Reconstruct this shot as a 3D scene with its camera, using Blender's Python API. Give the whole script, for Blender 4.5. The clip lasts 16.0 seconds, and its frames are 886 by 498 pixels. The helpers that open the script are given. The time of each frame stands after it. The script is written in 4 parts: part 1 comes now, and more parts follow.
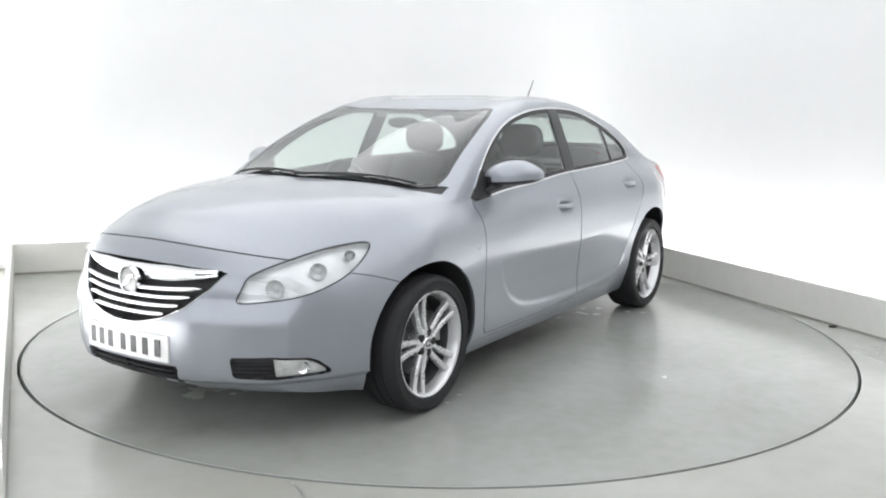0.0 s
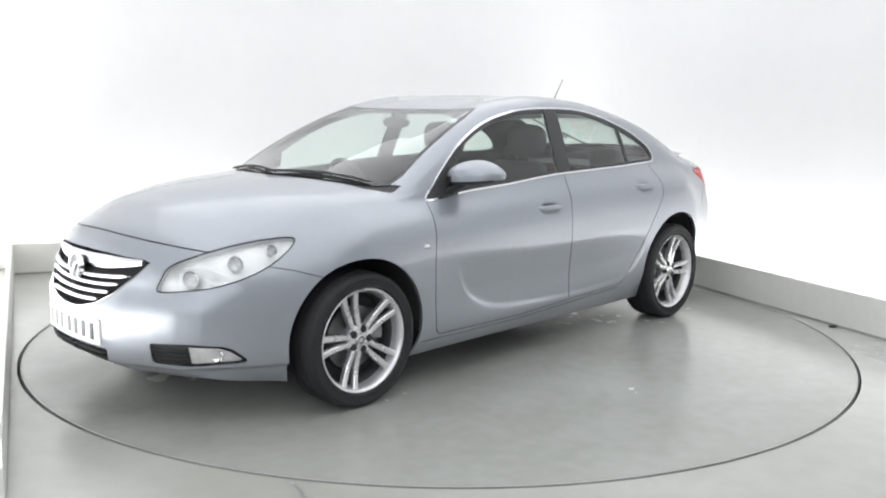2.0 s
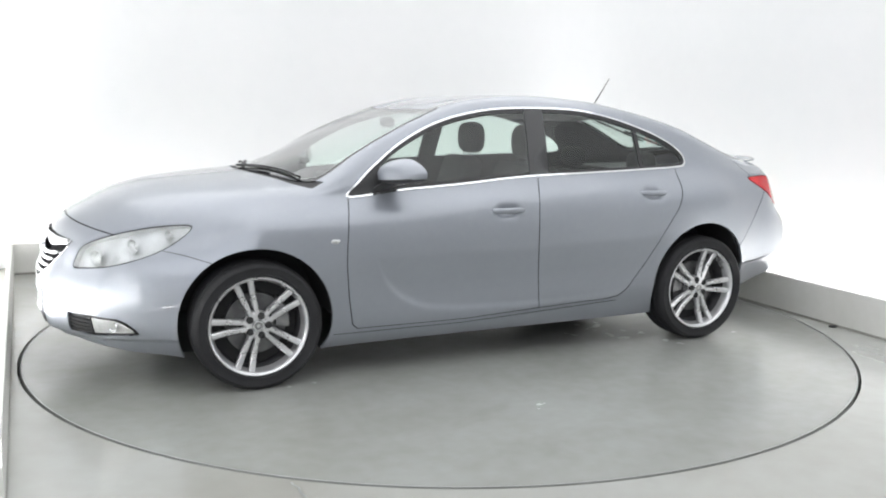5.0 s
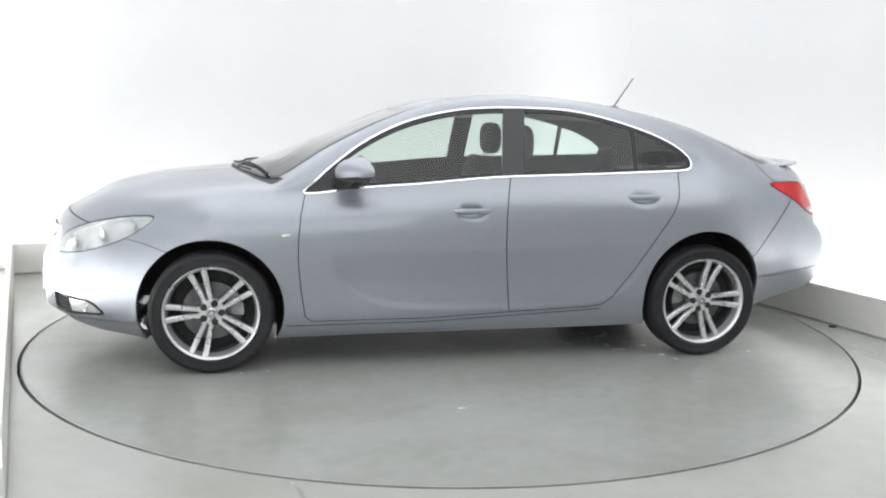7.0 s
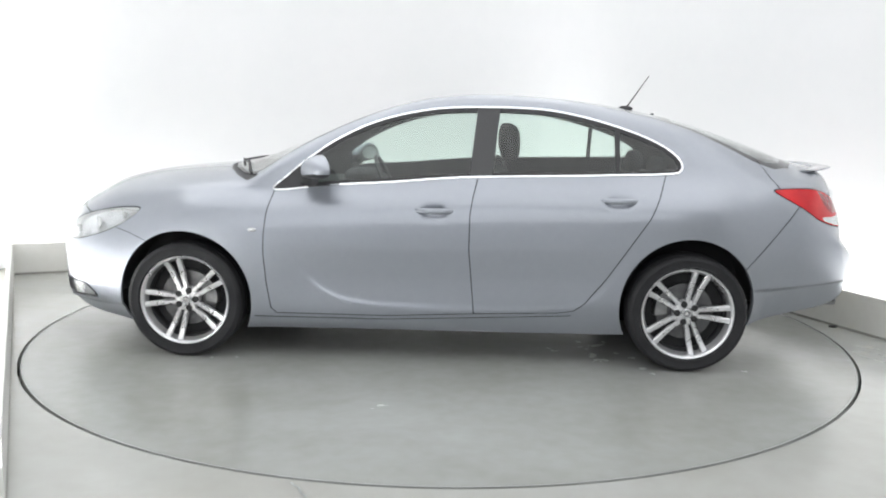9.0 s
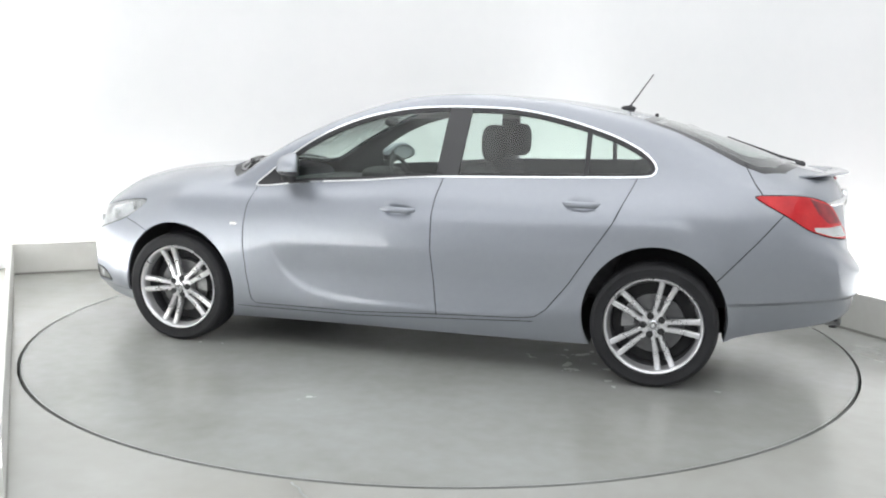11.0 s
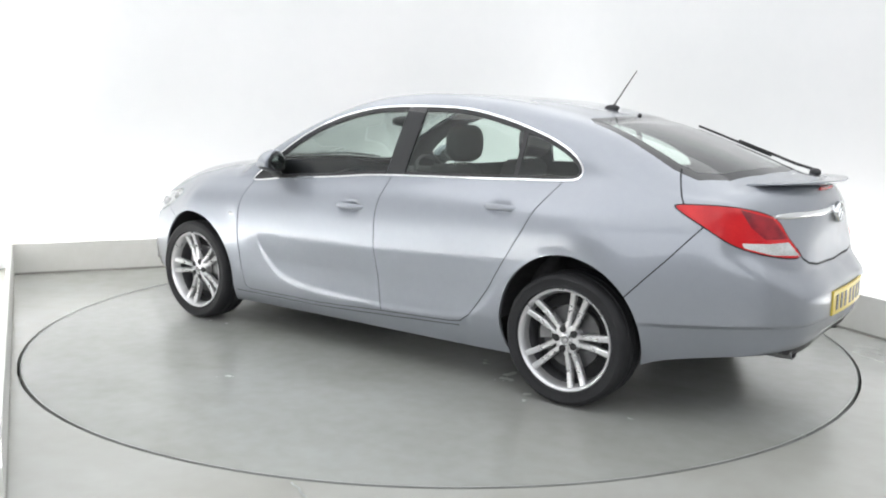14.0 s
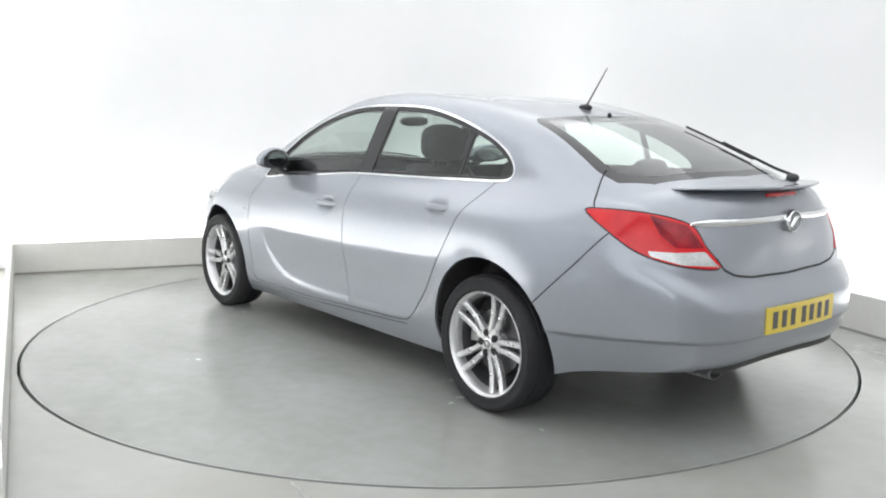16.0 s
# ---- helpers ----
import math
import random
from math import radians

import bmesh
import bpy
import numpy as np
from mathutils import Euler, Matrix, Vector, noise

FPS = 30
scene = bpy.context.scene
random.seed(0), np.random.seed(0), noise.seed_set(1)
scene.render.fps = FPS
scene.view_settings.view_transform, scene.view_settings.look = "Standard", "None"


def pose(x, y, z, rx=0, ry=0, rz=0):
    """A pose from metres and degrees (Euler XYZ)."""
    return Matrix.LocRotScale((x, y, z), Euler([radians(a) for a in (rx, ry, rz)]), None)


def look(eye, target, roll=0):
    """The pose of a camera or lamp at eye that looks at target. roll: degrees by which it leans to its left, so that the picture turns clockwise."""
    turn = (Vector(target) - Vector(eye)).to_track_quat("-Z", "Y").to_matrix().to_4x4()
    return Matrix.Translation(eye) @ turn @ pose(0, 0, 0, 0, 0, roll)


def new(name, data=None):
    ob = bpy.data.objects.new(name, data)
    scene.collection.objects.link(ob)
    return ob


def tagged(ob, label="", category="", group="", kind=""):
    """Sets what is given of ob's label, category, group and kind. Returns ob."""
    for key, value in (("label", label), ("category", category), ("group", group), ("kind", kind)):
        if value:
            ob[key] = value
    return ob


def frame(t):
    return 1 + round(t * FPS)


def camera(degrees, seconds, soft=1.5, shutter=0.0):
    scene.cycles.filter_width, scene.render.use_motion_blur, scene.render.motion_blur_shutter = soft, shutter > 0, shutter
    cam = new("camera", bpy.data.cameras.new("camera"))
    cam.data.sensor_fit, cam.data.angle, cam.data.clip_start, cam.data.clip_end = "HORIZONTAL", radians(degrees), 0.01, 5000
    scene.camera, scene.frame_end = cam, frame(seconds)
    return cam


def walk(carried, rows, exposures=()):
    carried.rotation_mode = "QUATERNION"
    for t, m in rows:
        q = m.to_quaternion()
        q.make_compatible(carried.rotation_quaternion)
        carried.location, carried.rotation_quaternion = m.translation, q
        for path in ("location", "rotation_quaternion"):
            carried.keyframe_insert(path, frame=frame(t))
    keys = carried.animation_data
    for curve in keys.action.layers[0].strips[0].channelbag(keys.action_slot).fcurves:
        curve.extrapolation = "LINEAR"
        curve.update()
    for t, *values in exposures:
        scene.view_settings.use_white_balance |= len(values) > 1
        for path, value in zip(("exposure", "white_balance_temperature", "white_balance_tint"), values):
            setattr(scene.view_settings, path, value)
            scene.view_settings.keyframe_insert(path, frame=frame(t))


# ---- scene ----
# Camera: a fixed tripod just outside the photo booth.
cam = camera(53.31, 16.0, soft=2.0)
EYE = Vector((0.0, -5.5427, 1.3891))
STAND = look(EYE, EYE + Vector((0.00164, 0.98751, -0.15753)), 0.997)
walk(cam, [(0.0, STAND), (16.0, STAND)])

# World: a closed studio, with only a faint grey outside.
world = bpy.data.worlds.new("world")
scene.world = world
world.use_nodes = True
world.node_tree.nodes["Background"].inputs[0].default_value = (0.9, 0.95, 1.0, 1)
world.node_tree.nodes["Background"].inputs[1].default_value = 0.3
scene.view_settings.exposure = 0.0


def area(name, m, sx, sy, power, colour=(1, 1, 1)):
    lamp = bpy.data.lights.new(name, "AREA")
    lamp.shape, lamp.size, lamp.size_y, lamp.energy, lamp.color = "RECTANGLE", sx, sy, power, colour
    ob = new(name, lamp)
    ob.matrix_world = m
    return ob


# Booth plan: back-left corner, back-right corner, and how the side walls run to the front.
A = Vector((-3.447, 1.457))
C = Vector((1.228, 3.386))
LDIR = Vector((0.428, -0.904))
RDIR = Vector((0.400, -0.917))
COVE = 0.34                   # depth of the light trough behind the plinth
PLINTH = 0.252

area("ceiling_softbox", look((0.0, -0.8, 3.7), (0.0, -0.8, 0)), 9.0, 9.0, 292, (0.98, 0.99, 1.015))
# Added fill from an unseen source behind the camera, lifts the near side.
area("front_fill", look((-1.5, -6.9, 2.5), (0.0, -0.2, 0.5)), 7.4, 2.4, 92, (0.96, 0.985, 1.03))


def cove_lamp(name, p, q, out, power):
    """A strip lamp low in the trough between plinth and wall, shining up the wall."""
    mid = (p + q) / 2 + out * 0.10
    eye = Vector((mid.x, mid.y, 0.10))
    aim = eye + Vector((out.x * 0.35, out.y * 0.35, 1.0))
    along = (q - p).normalized()
    z = (eye - aim).normalized()
    x = Vector((along.x, along.y, 0))
    y = z.cross(x)
    m = Matrix((x, y, z)).transposed().to_4x4()
    m.translation = eye
    area(name, m, (q - p).length * 0.97, 0.12, power)


OUT_B = Vector((-0.381, 0.924))
OUT_L = Vector((-0.904, -0.428))
OUT_R = Vector((0.917, 0.400))
cove_lamp("cove_lamp_back", A, C, OUT_B, 23)
cove_lamp("cove_lamp_side", C, C + RDIR * 5.5, OUT_R, 38)
cove_lamp("cove_lamp_left", A, A + LDIR * 5.0, OUT_L, 80)


# ---- materials ----
def mat(name, colour, rough=0.5, metal=0.0, **more):
    m = bpy.data.materials.new(name)
    m.use_nodes = True
    b = m.node_tree.nodes["Principled BSDF"]
    b.inputs["Base Color"].default_value = (*colour, 1)
    b.inputs["Roughness"].default_value = rough
    b.inputs["Metallic"].default_value = metal
    for key, value in more.items():
        b.inputs[key.replace("_", " ")].default_value = value
    return m


def vary(m, low, high, scale, detail=4.0, rough=None, bump=0.0, second=0.0, stretch=(1, 1, 1)):
    """Colour from two noises between low and high; optional roughness range and relief."""
    t = m.node_tree
    b = t.nodes["Principled BSDF"]
    co = t.nodes.new("ShaderNodeTexCoord")
    mp = t.nodes.new("ShaderNodeMapping")
    mp.inputs["Scale"].default_value = stretch
    t.links.new(co.outputs["Object"], mp.inputs[0])
    n1 = t.nodes.new("ShaderNodeTexNoise")
    n1.inputs["Scale"].default_value, n1.inputs["Detail"].default_value = scale, detail
    n2 = t.nodes.new("ShaderNodeTexNoise")
    n2.inputs["Scale"].default_value, n2.inputs["Detail"].default_value = scale * 14, 6
    for n in (n1, n2):
        t.links.new(mp.outputs[0], n.inputs["Vector"])
    mx = t.nodes.new("ShaderNodeMix")
    mx.inputs[0].default_value = 0.25 + second
    t.links.new(n1.outputs[0], mx.inputs[2])
    t.links.new(n2.outputs[0], mx.inputs[3])
    r = t.nodes.new("ShaderNodeValToRGB")
    r.color_ramp.elements[0].position, r.color_ramp.elements[1].position = 0.32, 0.68
    r.color_ramp.elements[0].color, r.color_ramp.elements[1].color = (*low, 1), (*high, 1)
    t.links.new(mx.outputs[0], r.inputs[0])
    t.links.new(r.outputs[0], b.inputs["Base Color"])
    if rough:
        mr = t.nodes.new("ShaderNodeMapRange")
        mr.inputs[1].default_value, mr.inputs[2].default_value = 0.3, 0.7
        mr.inputs[3].default_value, mr.inputs[4].default_value = rough
        t.links.new(mx.outputs[0], mr.inputs[0])
        t.links.new(mr.outputs[0], b.inputs["Roughness"])
    if bump:
        bp = t.nodes.new("ShaderNodeBump")
        bp.inputs["Strength"].default_value, bp.inputs["Distance"].default_value = bump, 0.003
        t.links.new(n2.outputs[0], bp.inputs["Height"])
        t.links.new(bp.outputs[0], b.inputs["Normal"])
    return m


WALL = vary(mat("white_wall_paint", (0.78, 0.78, 0.78), 0.6), (0.76, 0.77, 0.77), (0.80, 0.80, 0.80), 0.6, bump=0.04)
PLINTH_PAINT = vary(mat("plinth_paint", (0.7, 0.7, 0.67), 0.45), (0.66, 0.655, 0.61), (0.76, 0.755, 0.73), 1.2, rough=(0.35, 0.55), bump=0.05)
FLOOR = vary(mat("grey_floor_paint", (0.5, 0.52, 0.5), 0.25, Specular_IOR_Level=0.9), (0.365, 0.362, 0.33), (0.44, 0.449, 0.428), 0.55, rough=(0.17, 0.28))
DISC = vary(mat("turntable_paint", (0.5, 0.52, 0.5), 0.22, Specular_IOR_Level=0.95), (0.300, 0.304, 0.280), (0.385, 0.397, 0.383), 0.9, rough=(0.20, 0.29))


def smears(m, colour, scale, stretch, share):
    """Dull brown smears with soft edges over a paint."""
    t = m.node_tree
    b = t.nodes["Principled BSDF"]
    under = b.inputs["Base Color"].links[0].from_socket
    co = t.nodes.new("ShaderNodeTexCoord")
    mp = t.nodes.new("ShaderNodeMapping")
    mp.inputs["Scale"].default_value = stretch
    mp.inputs["Rotation"].default_value = (0, 0, 0.4)
    n = t.nodes.new("ShaderNodeTexNoise")
    n.inputs["Scale"].default_value, n.inputs["Detail"].default_value = scale, 5
    n.inputs["Distortion"].default_value = 0.6
    r = t.nodes.new("ShaderNodeMapRange")
    r.inputs[1].default_value, r.inputs[2].default_value = 0.50, 0.72
    r.inputs[3].default_value, r.inputs[4].default_value = 0.0, share
    mx = t.nodes.new("ShaderNodeMix")
    mx.data_type = "RGBA"
    mx.inputs[7].default_value = (*colour, 1)
    t.links.new(co.outputs["Object"], mp.inputs[0])
    t.links.new(mp.outputs[0], n.inputs["Vector"])
    t.links.new(n.outputs[0], r.inputs[0])
    t.links.new(r.outputs[0], mx.inputs[0])
    t.links.new(under, mx.inputs[6])
    t.links.new(mx.outputs[2], b.inputs["Base Color"])


smears(DISC, (0.20, 0.19, 0.165), 1.0, (0.6, 1.3, 1), 0.34)
smears(FLOOR, (0.25, 0.235, 0.20), 0.8, (1, 1, 1), 0.35)
EDGE = vary(mat("edge_steel", (0.3, 0.31, 0.3), 0.4, 0.4), (0.26, 0.27, 0.26), (0.36, 0.37, 0.36), 6)
# dark tone for the shadow line in the joint under the plinths
JOINT = vary(mat("joint_shadow_line", (0.25, 0.24, 0.21), 0.7), (0.20, 0.195, 0.175), (0.42, 0.41, 0.38), 3.0)
PIT = mat("dark_pit", (0.02, 0.02, 0.02), 0.8)

CAR_PAINT = vary(mat("silver_blue_metallic_paint", (0.31, 0.335, 0.38), 0.40, 0.60, Coat_Weight=1.0, Coat_Roughness=0.05), (0.300, 0.320, 0.357), (0.330, 0.350, 0.387), 26, rough=(0.37, 0.44), second=0.45)
RUBBER = vary(mat("tyre_rubber", (0.02, 0.02, 0.02), 0.7, Specular_IOR_Level=0.25), (0.018, 0.018, 0.020), (0.031, 0.031, 0.033), 9, rough=(0.5, 0.75), bump=0.2)
BLACK = vary(mat("black_trim_plastic", (0.02, 0.02, 0.022), 0.45), (0.022, 0.022, 0.024), (0.036, 0.036, 0.038), 20, rough=(0.4, 0.6))
GLOSS_BLACK = mat("gloss_black_pillar", (0.015, 0.016, 0.018), 0.07, Specular_IOR_Level=0.7)
GAP_DARK = mat("panel_gap", (0.03, 0.032, 0.036), 0.8)
MIRROR = mat("mirror_silver", (0.25, 0.26, 0.27), 0.05, 1.0)
CHROME = mat("chrome", (0.82, 0.83, 0.84), 0.10, 1.0)
ALLOY = vary(mat("silver_alloy", (0.7, 0.7, 0.71), 0.28, 0.75), (0.66, 0.66, 0.67), (0.74, 0.74, 0.75), 5, rough=(0.24, 0.36))
STEEL = vary(mat("brake_steel", (0.3, 0.3, 0.3), 0.4, 0.9), (0.20, 0.20, 0.21), (0.34, 0.34, 0.34), 14, rough=(0.35, 0.5))
BRAKE = vary(mat("dull_brake_disc", (0.14, 0.14, 0.14), 0.45, 0.8), (0.10, 0.10, 0.105), (0.19, 0.19, 0.19), 14, rough=(0.4, 0.55))
LINER = mat("wheel_arch_liner", (0.032, 0.032, 0.033), 0.9)
TRIM = vary(mat("dark_cabin_trim", (0.05, 0.05, 0.052), 0.7), (0.06, 0.06, 0.062), (0.09, 0.09, 0.092), 16, bump=0.1)
CLOTH = vary(mat("charcoal_seat_cloth", (0.04, 0.04, 0.042), 0.9), (0.04, 0.04, 0.042), (0.07, 0.07, 0.072), 30, bump=0.3)
DASH = vary(mat("black_dash_plastic", (0.03, 0.03, 0.03), 0.75), (0.022, 0.022, 0.023), (0.04, 0.04, 0.041), 20, bump=0.1)
HEADLINER = vary(mat("pale_headliner", (0.45, 0.45, 0.43), 0.9), (0.40, 0.40, 0.39), (0.48, 0.48, 0.46), 20)
RED = vary(mat("red_lamp_plastic", (0.58, 0.010, 0.018), 0.16), (0.50, 0.008, 0.015), (0.68, 0.020, 0.024), 9, bump=0.05)
DEEP_RED = vary(mat("deep_red_lamp_plastic", (0.26, 0.007, 0.016), 0.16), (0.13, 0.004, 0.012), (0.40, 0.014, 0.024), 14, bump=0.1)
LAMP_WHITE = vary(mat("clear_lamp_reflector", (0.8, 0.81, 0.83), 0.18, 0.6), (0.44, 0.45, 0.44), (0.90, 0.91, 0.92), 11, bump=1.0, second=0.1)
BARREL = vary(mat("dark_wheel_barrel", (0.08, 0.08, 0.085), 0.5, 0.3), (0.06, 0.06, 0.065), (0.10, 0.10, 0.105), 8)
PLATE_WHITE = mat("white_number_plate", (0.80, 0.80, 0.80), 0.35)
PLATE_YELLOW = mat("yellow_number_plate", (0.78, 0.60, 0.09), 0.35)
PLATE_INK = mat("black_plate_ink", (0.07, 0.07, 0.075), 0.4)


def thin_glass(name, tint, weight=1.0):
    """A thin pane: tinted straight-through light with a Fresnel gloss."""
    m = bpy.data.materials.new(name)
    m.use_nodes = True
    t = m.node_tree
    t.nodes.clear()
    out = t.nodes.new("ShaderNodeOutputMaterial")
    mix = t.nodes.new("ShaderNodeMixShader")
    clear = t.nodes.new("ShaderNodeBsdfTransparent")
    clear.inputs[0].default_value = (*tint, 1)
    gloss = t.nodes.new("ShaderNodeBsdfGlossy")
    gloss.inputs["Roughness"].default_value = 0.02
    gloss.inputs["Color"].default_value = (weight, weight, weight, 1)
    lw = t.nodes.new("ShaderNodeLayerWeight")
    lw.inputs[0].default_value = 0.5
    pw = t.nodes.new("ShaderNodeMath")
    pw.operation = "POWER"
    pw.inputs[1].default_value = 3.6
    f = t.nodes.new("ShaderNodeMath")
    f.operation = "MULTIPLY_ADD"
    f.inputs[1].default_value, f.inputs[2].default_value = 1.0, 0.055
    t.links.new(lw.outputs["Facing"], pw.inputs[0])
    t.links.new(pw.outputs[0], f.inputs[0])
    t.links.new(f.outputs[0], mix.inputs[0])
    t.links.new(clear.outputs[0], mix.inputs[1])
    t.links.new(gloss.outputs[0], mix.inputs[2])
    t.links.new(mix.outputs[0], out.inputs[0])
    return m


GLASS = thin_glass("green_tinted_glass", (0.82, 0.90, 0.86))
LENS = thin_glass("clear_lamp_lens", (0.93, 0.94, 0.95))


# ---- mesh helpers ----
def mesh_object(name, bm, material, smooth=False):
    me = bpy.data.meshes.new(name)
    bm.normal_update()
    bm.to_mesh(me)
    bm.free()
    for m in (material if isinstance(material, (list, tuple)) else (material,)):
        me.materials.append(m)
    if smooth:
        for p in me.polygons:
            p.use_smooth = True
    return new(name, me)


def part(name, bm, material, parent, label="", smooth=False):
    ob = mesh_object(name, bm, material, smooth)
    ob.parent = parent
    return tagged(ob, label)


def prism(outline, z0, z1):
    """A solid of an outline in plan, between two heights."""
    bm = bmesh.new()
    low = [bm.verts.new((p[0], p[1], z0)) for p in outline]
    top = [bm.verts.new((p[0], p[1], z1)) for p in outline]
    n = len(outline)
    bm.faces.new(top)
    bm.faces.new(low[::-1])
    for i in range(n):
        bm.faces.new((low[i], low[(i + 1) % n], top[(i + 1) % n], top[i]))
    bmesh.ops.recalc_face_normals(bm, faces=bm.faces)
    return bm


def bevelled(bm, width, segments=2):
    bmesh.ops.bevel(bm, geom=bm.edges[:], offset=width, segments=segments, affect="EDGES", profile=0.5)
    return bm


# ---- the booth ----
R = 2.457
GAP = 0.014


def ring_sheet(r0, r1, z, n=256):
    bm = bmesh.new()
    a = [2 * math.pi * i / n for i in range(n)]
    rings = [[bm.verts.new((r * math.cos(t), r * math.sin(t), z)) for t in a] for r in (r0, r1)]
    for i in range(n):
        j = (i + 1) % n
        bm.faces.new((rings[0][i], rings[1][i], rings[1][j], rings[0][j]))
    return bm


def build_floor():
    bm = ring_sheet(R + GAP / 2, 16.0, 0.0)
    # the round rim of the pit
    n = 256
    a = [2 * math.pi * i / n for i in range(n)]
    up = [bm.verts.new(((R + GAP / 2) * math.cos(t), (R + GAP / 2) * math.sin(t), 0.0)) for t in a]
    dn = [bm.verts.new(((R + GAP / 2) * math.cos(t), (R + GAP / 2) * math.sin(t), -0.08)) for t in a]
    for i in range(n):
        j = (i + 1) % n
        bm.faces.new((up[j], up[i], dn[i], dn[j]))
    tagged(mesh_object("floor", bm, FLOOR), "glossy pale grey painted studio floor", "floor", kind="structure")
    bm = bmesh.new()
    bmesh.ops.create_circle(bm, cap_ends=True, segments=128, radius=R + 0.3)
    for v in bm.verts:
        v.co.z = -0.08
    tagged(mesh_object("ground", bm, PIT), "dark pit bottom under the turntable", "pit", kind="structure")


def build_turntable():
    disc = new("turntable")
    bm = bmesh.new()
    bmesh.ops.create_cone(bm, cap_ends=True, segments=256, radius1=R - GAP / 2, radius2=R - GAP / 2, depth=0.06)
    bmesh.ops.translate(bm, verts=bm.verts, vec=(0, 0, -0.0295))
    part("disc", bm, DISC, disc)
    bm = bmesh.new()
    n, rows = 256, []
    for i in range(n):
        a = 2 * math.pi * i / n
        rows.append([bm.verts.new((q * math.cos(a), q * math.sin(a), z)) for q, z in ((R - .016, .0003), (R - .0155, .0012), (R - .0072, .0012), (R - .0066, -.02))])
    for i in range(n):
        p, q = rows[i], rows[(i + 1) % n]
        for k in range(3):
            bm.faces.new((p[k], p[k + 1], q[k + 1], q[k]))
    part("edge_strip", bm, EDGE, disc, "worn grey steel edge strip", True)
    return tagged(disc, "round grey painted turntable flush with the floor", "turntable")


def finish_flat(ob):
    for p in ob.data.polygons:
        p.use_smooth = True
    ob.data.set_sharp_from_angle(angle=0.5)
    return ob


def build_walls():
    def slab(name, p, q, out, label):
        a = [p, q, q + out * 0.15, p + out * 0.15]
        ob = mesh_object(name, prism(a, 0.008, 3.8), WALL)
        tagged(ob, label, "wall", kind="structure")
    # one wall that runs round the booth, with softly rounded corners
    def meet(p, u, q, v):
        k = ((q.x - p.x) * v.y - (q.y - p.y) * v.x) / (u.x * v.y - u.y * v.x)
        return p + u * k
    bdir = (C - A).normalized()
    ca = meet(A + OUT_L * COVE, LDIR, A + OUT_B * COVE, bdir)
    cc = meet(C + OUT_R * COVE, RDIR, C + OUT_B * COVE, bdir)
    inner = [A + LDIR * 4.6 + OUT_L * COVE]
    for c, u, v in ((ca, LDIR, bdir), (cc, -bdir, RDIR)):
        r = 0.55
        for k in range(13):
            f = k / 12
            inner.append((c + u * r) * (1 - f) ** 2 + c * (2 * f * (1 - f)) + (c + v * r) * f ** 2)
    inner.append(C + RDIR * 8.6 + OUT_R * COVE)
    outer = []
    for k, p in enumerate(inner):
        d = (inner[min(k + 1, len(inner) - 1)] - inner[max(k - 1, 0)]).normalized()
        outer.append(p + Vector((-d.y, d.x)) * 0.15)
    bm = bmesh.new()
    rows = [[bm.verts.new((q.x, q.y, z)) for q, z in ((a, .008), (a, 3.8), (b, 3.8), (b, .008))] for a, b in zip(inner, outer)]
    for p, q in zip(rows[:-1], rows[1:]):
        for k in range(4):
            bm.faces.new((p[k], q[k], q[(k + 1) % 4], p[(k + 1) % 4]))
    bm.faces.new(rows[0]), bm.faces.new(rows[-1])
    bmesh.ops.recalc_face_normals(bm, faces=bm.faces[:])
    tagged(finish_flat(mesh_object("wall_booth", bm, WALL)), "plain white painted wall washed by light from below", "wall", kind="structure")
    # unseen white walls round the camera, added to give the car something to reflect
    e = A + LDIR * 4.6 + OUT_L * COVE
    f = C + RDIR * 8.6 + OUT_R * COVE
    g = Vector((f.x, -8.2))
    h = Vector((-5.0, -8.2))
    i = Vector((-5.0, e.y))
    for k, (p, q, o) in enumerate(((f, g, Vector((1, 0))), (g, h, Vector((0, -1))), (h, i, Vector((-1, 0))), (i, e, Vector((0, 1))))):
        slab("wall_unseen_front" if k == 1 else "wall_unseen", p, q, o, "unseen plain white wall added for the car's reflections")
    bm = prism([(-7, -9), (8, -9), (8, 6), (-7, 6)], 3.8, 3.95)
    tagged(mesh_object("ceiling", bm, WALL), "white studio ceiling with soft light", "ceiling", kind="structure")
    # plinths that hide the strip lamps
    def plinth(name, p, q, out):
        t = 0.03
        bm = prism([p, q, q + out * t, p + out * t], 0.006, PLINTH)
        bevelled(bm, 0.004, 1)
        tagged(mesh_object(name, bm, PLINTH_PAINT), "low off-white painted plinth along the wall", "plinth", kind="structure")
    # a dark strip stands in for the shadow gap between plinth and floor
    def foot(name, p, q, out):
        bm = prism([p - out * .004, q - out * .004, q - out * .0005, p - out * .0005], 0.001, 0.016)
        tagged(mesh_object(name, bm, JOINT), "dark strip painting the shadow line of the plinth foot joint", "joint", kind="structure")
    foot("foot_shadow_back", A + (C - A).normalized() * .006, C - (C - A).normalized() * .006, OUT_B)
    foot("foot_shadow_right", C + RDIR * .012, C + RDIR * 7.5, OUT_R)
    foot("foot_shadow_left", A + LDIR * .012, A + LDIR * 4.55, OUT_L)
    plinth("trim_back", A, C - (C - A).normalized() * 0.004, OUT_B)
    plinth("trim_right", C + RDIR * 0.0, C + RDIR * 7.5, OUT_R)
    plinth("trim_left", A + LDIR * 0.004, A + LDIR * 4.55, OUT_L)


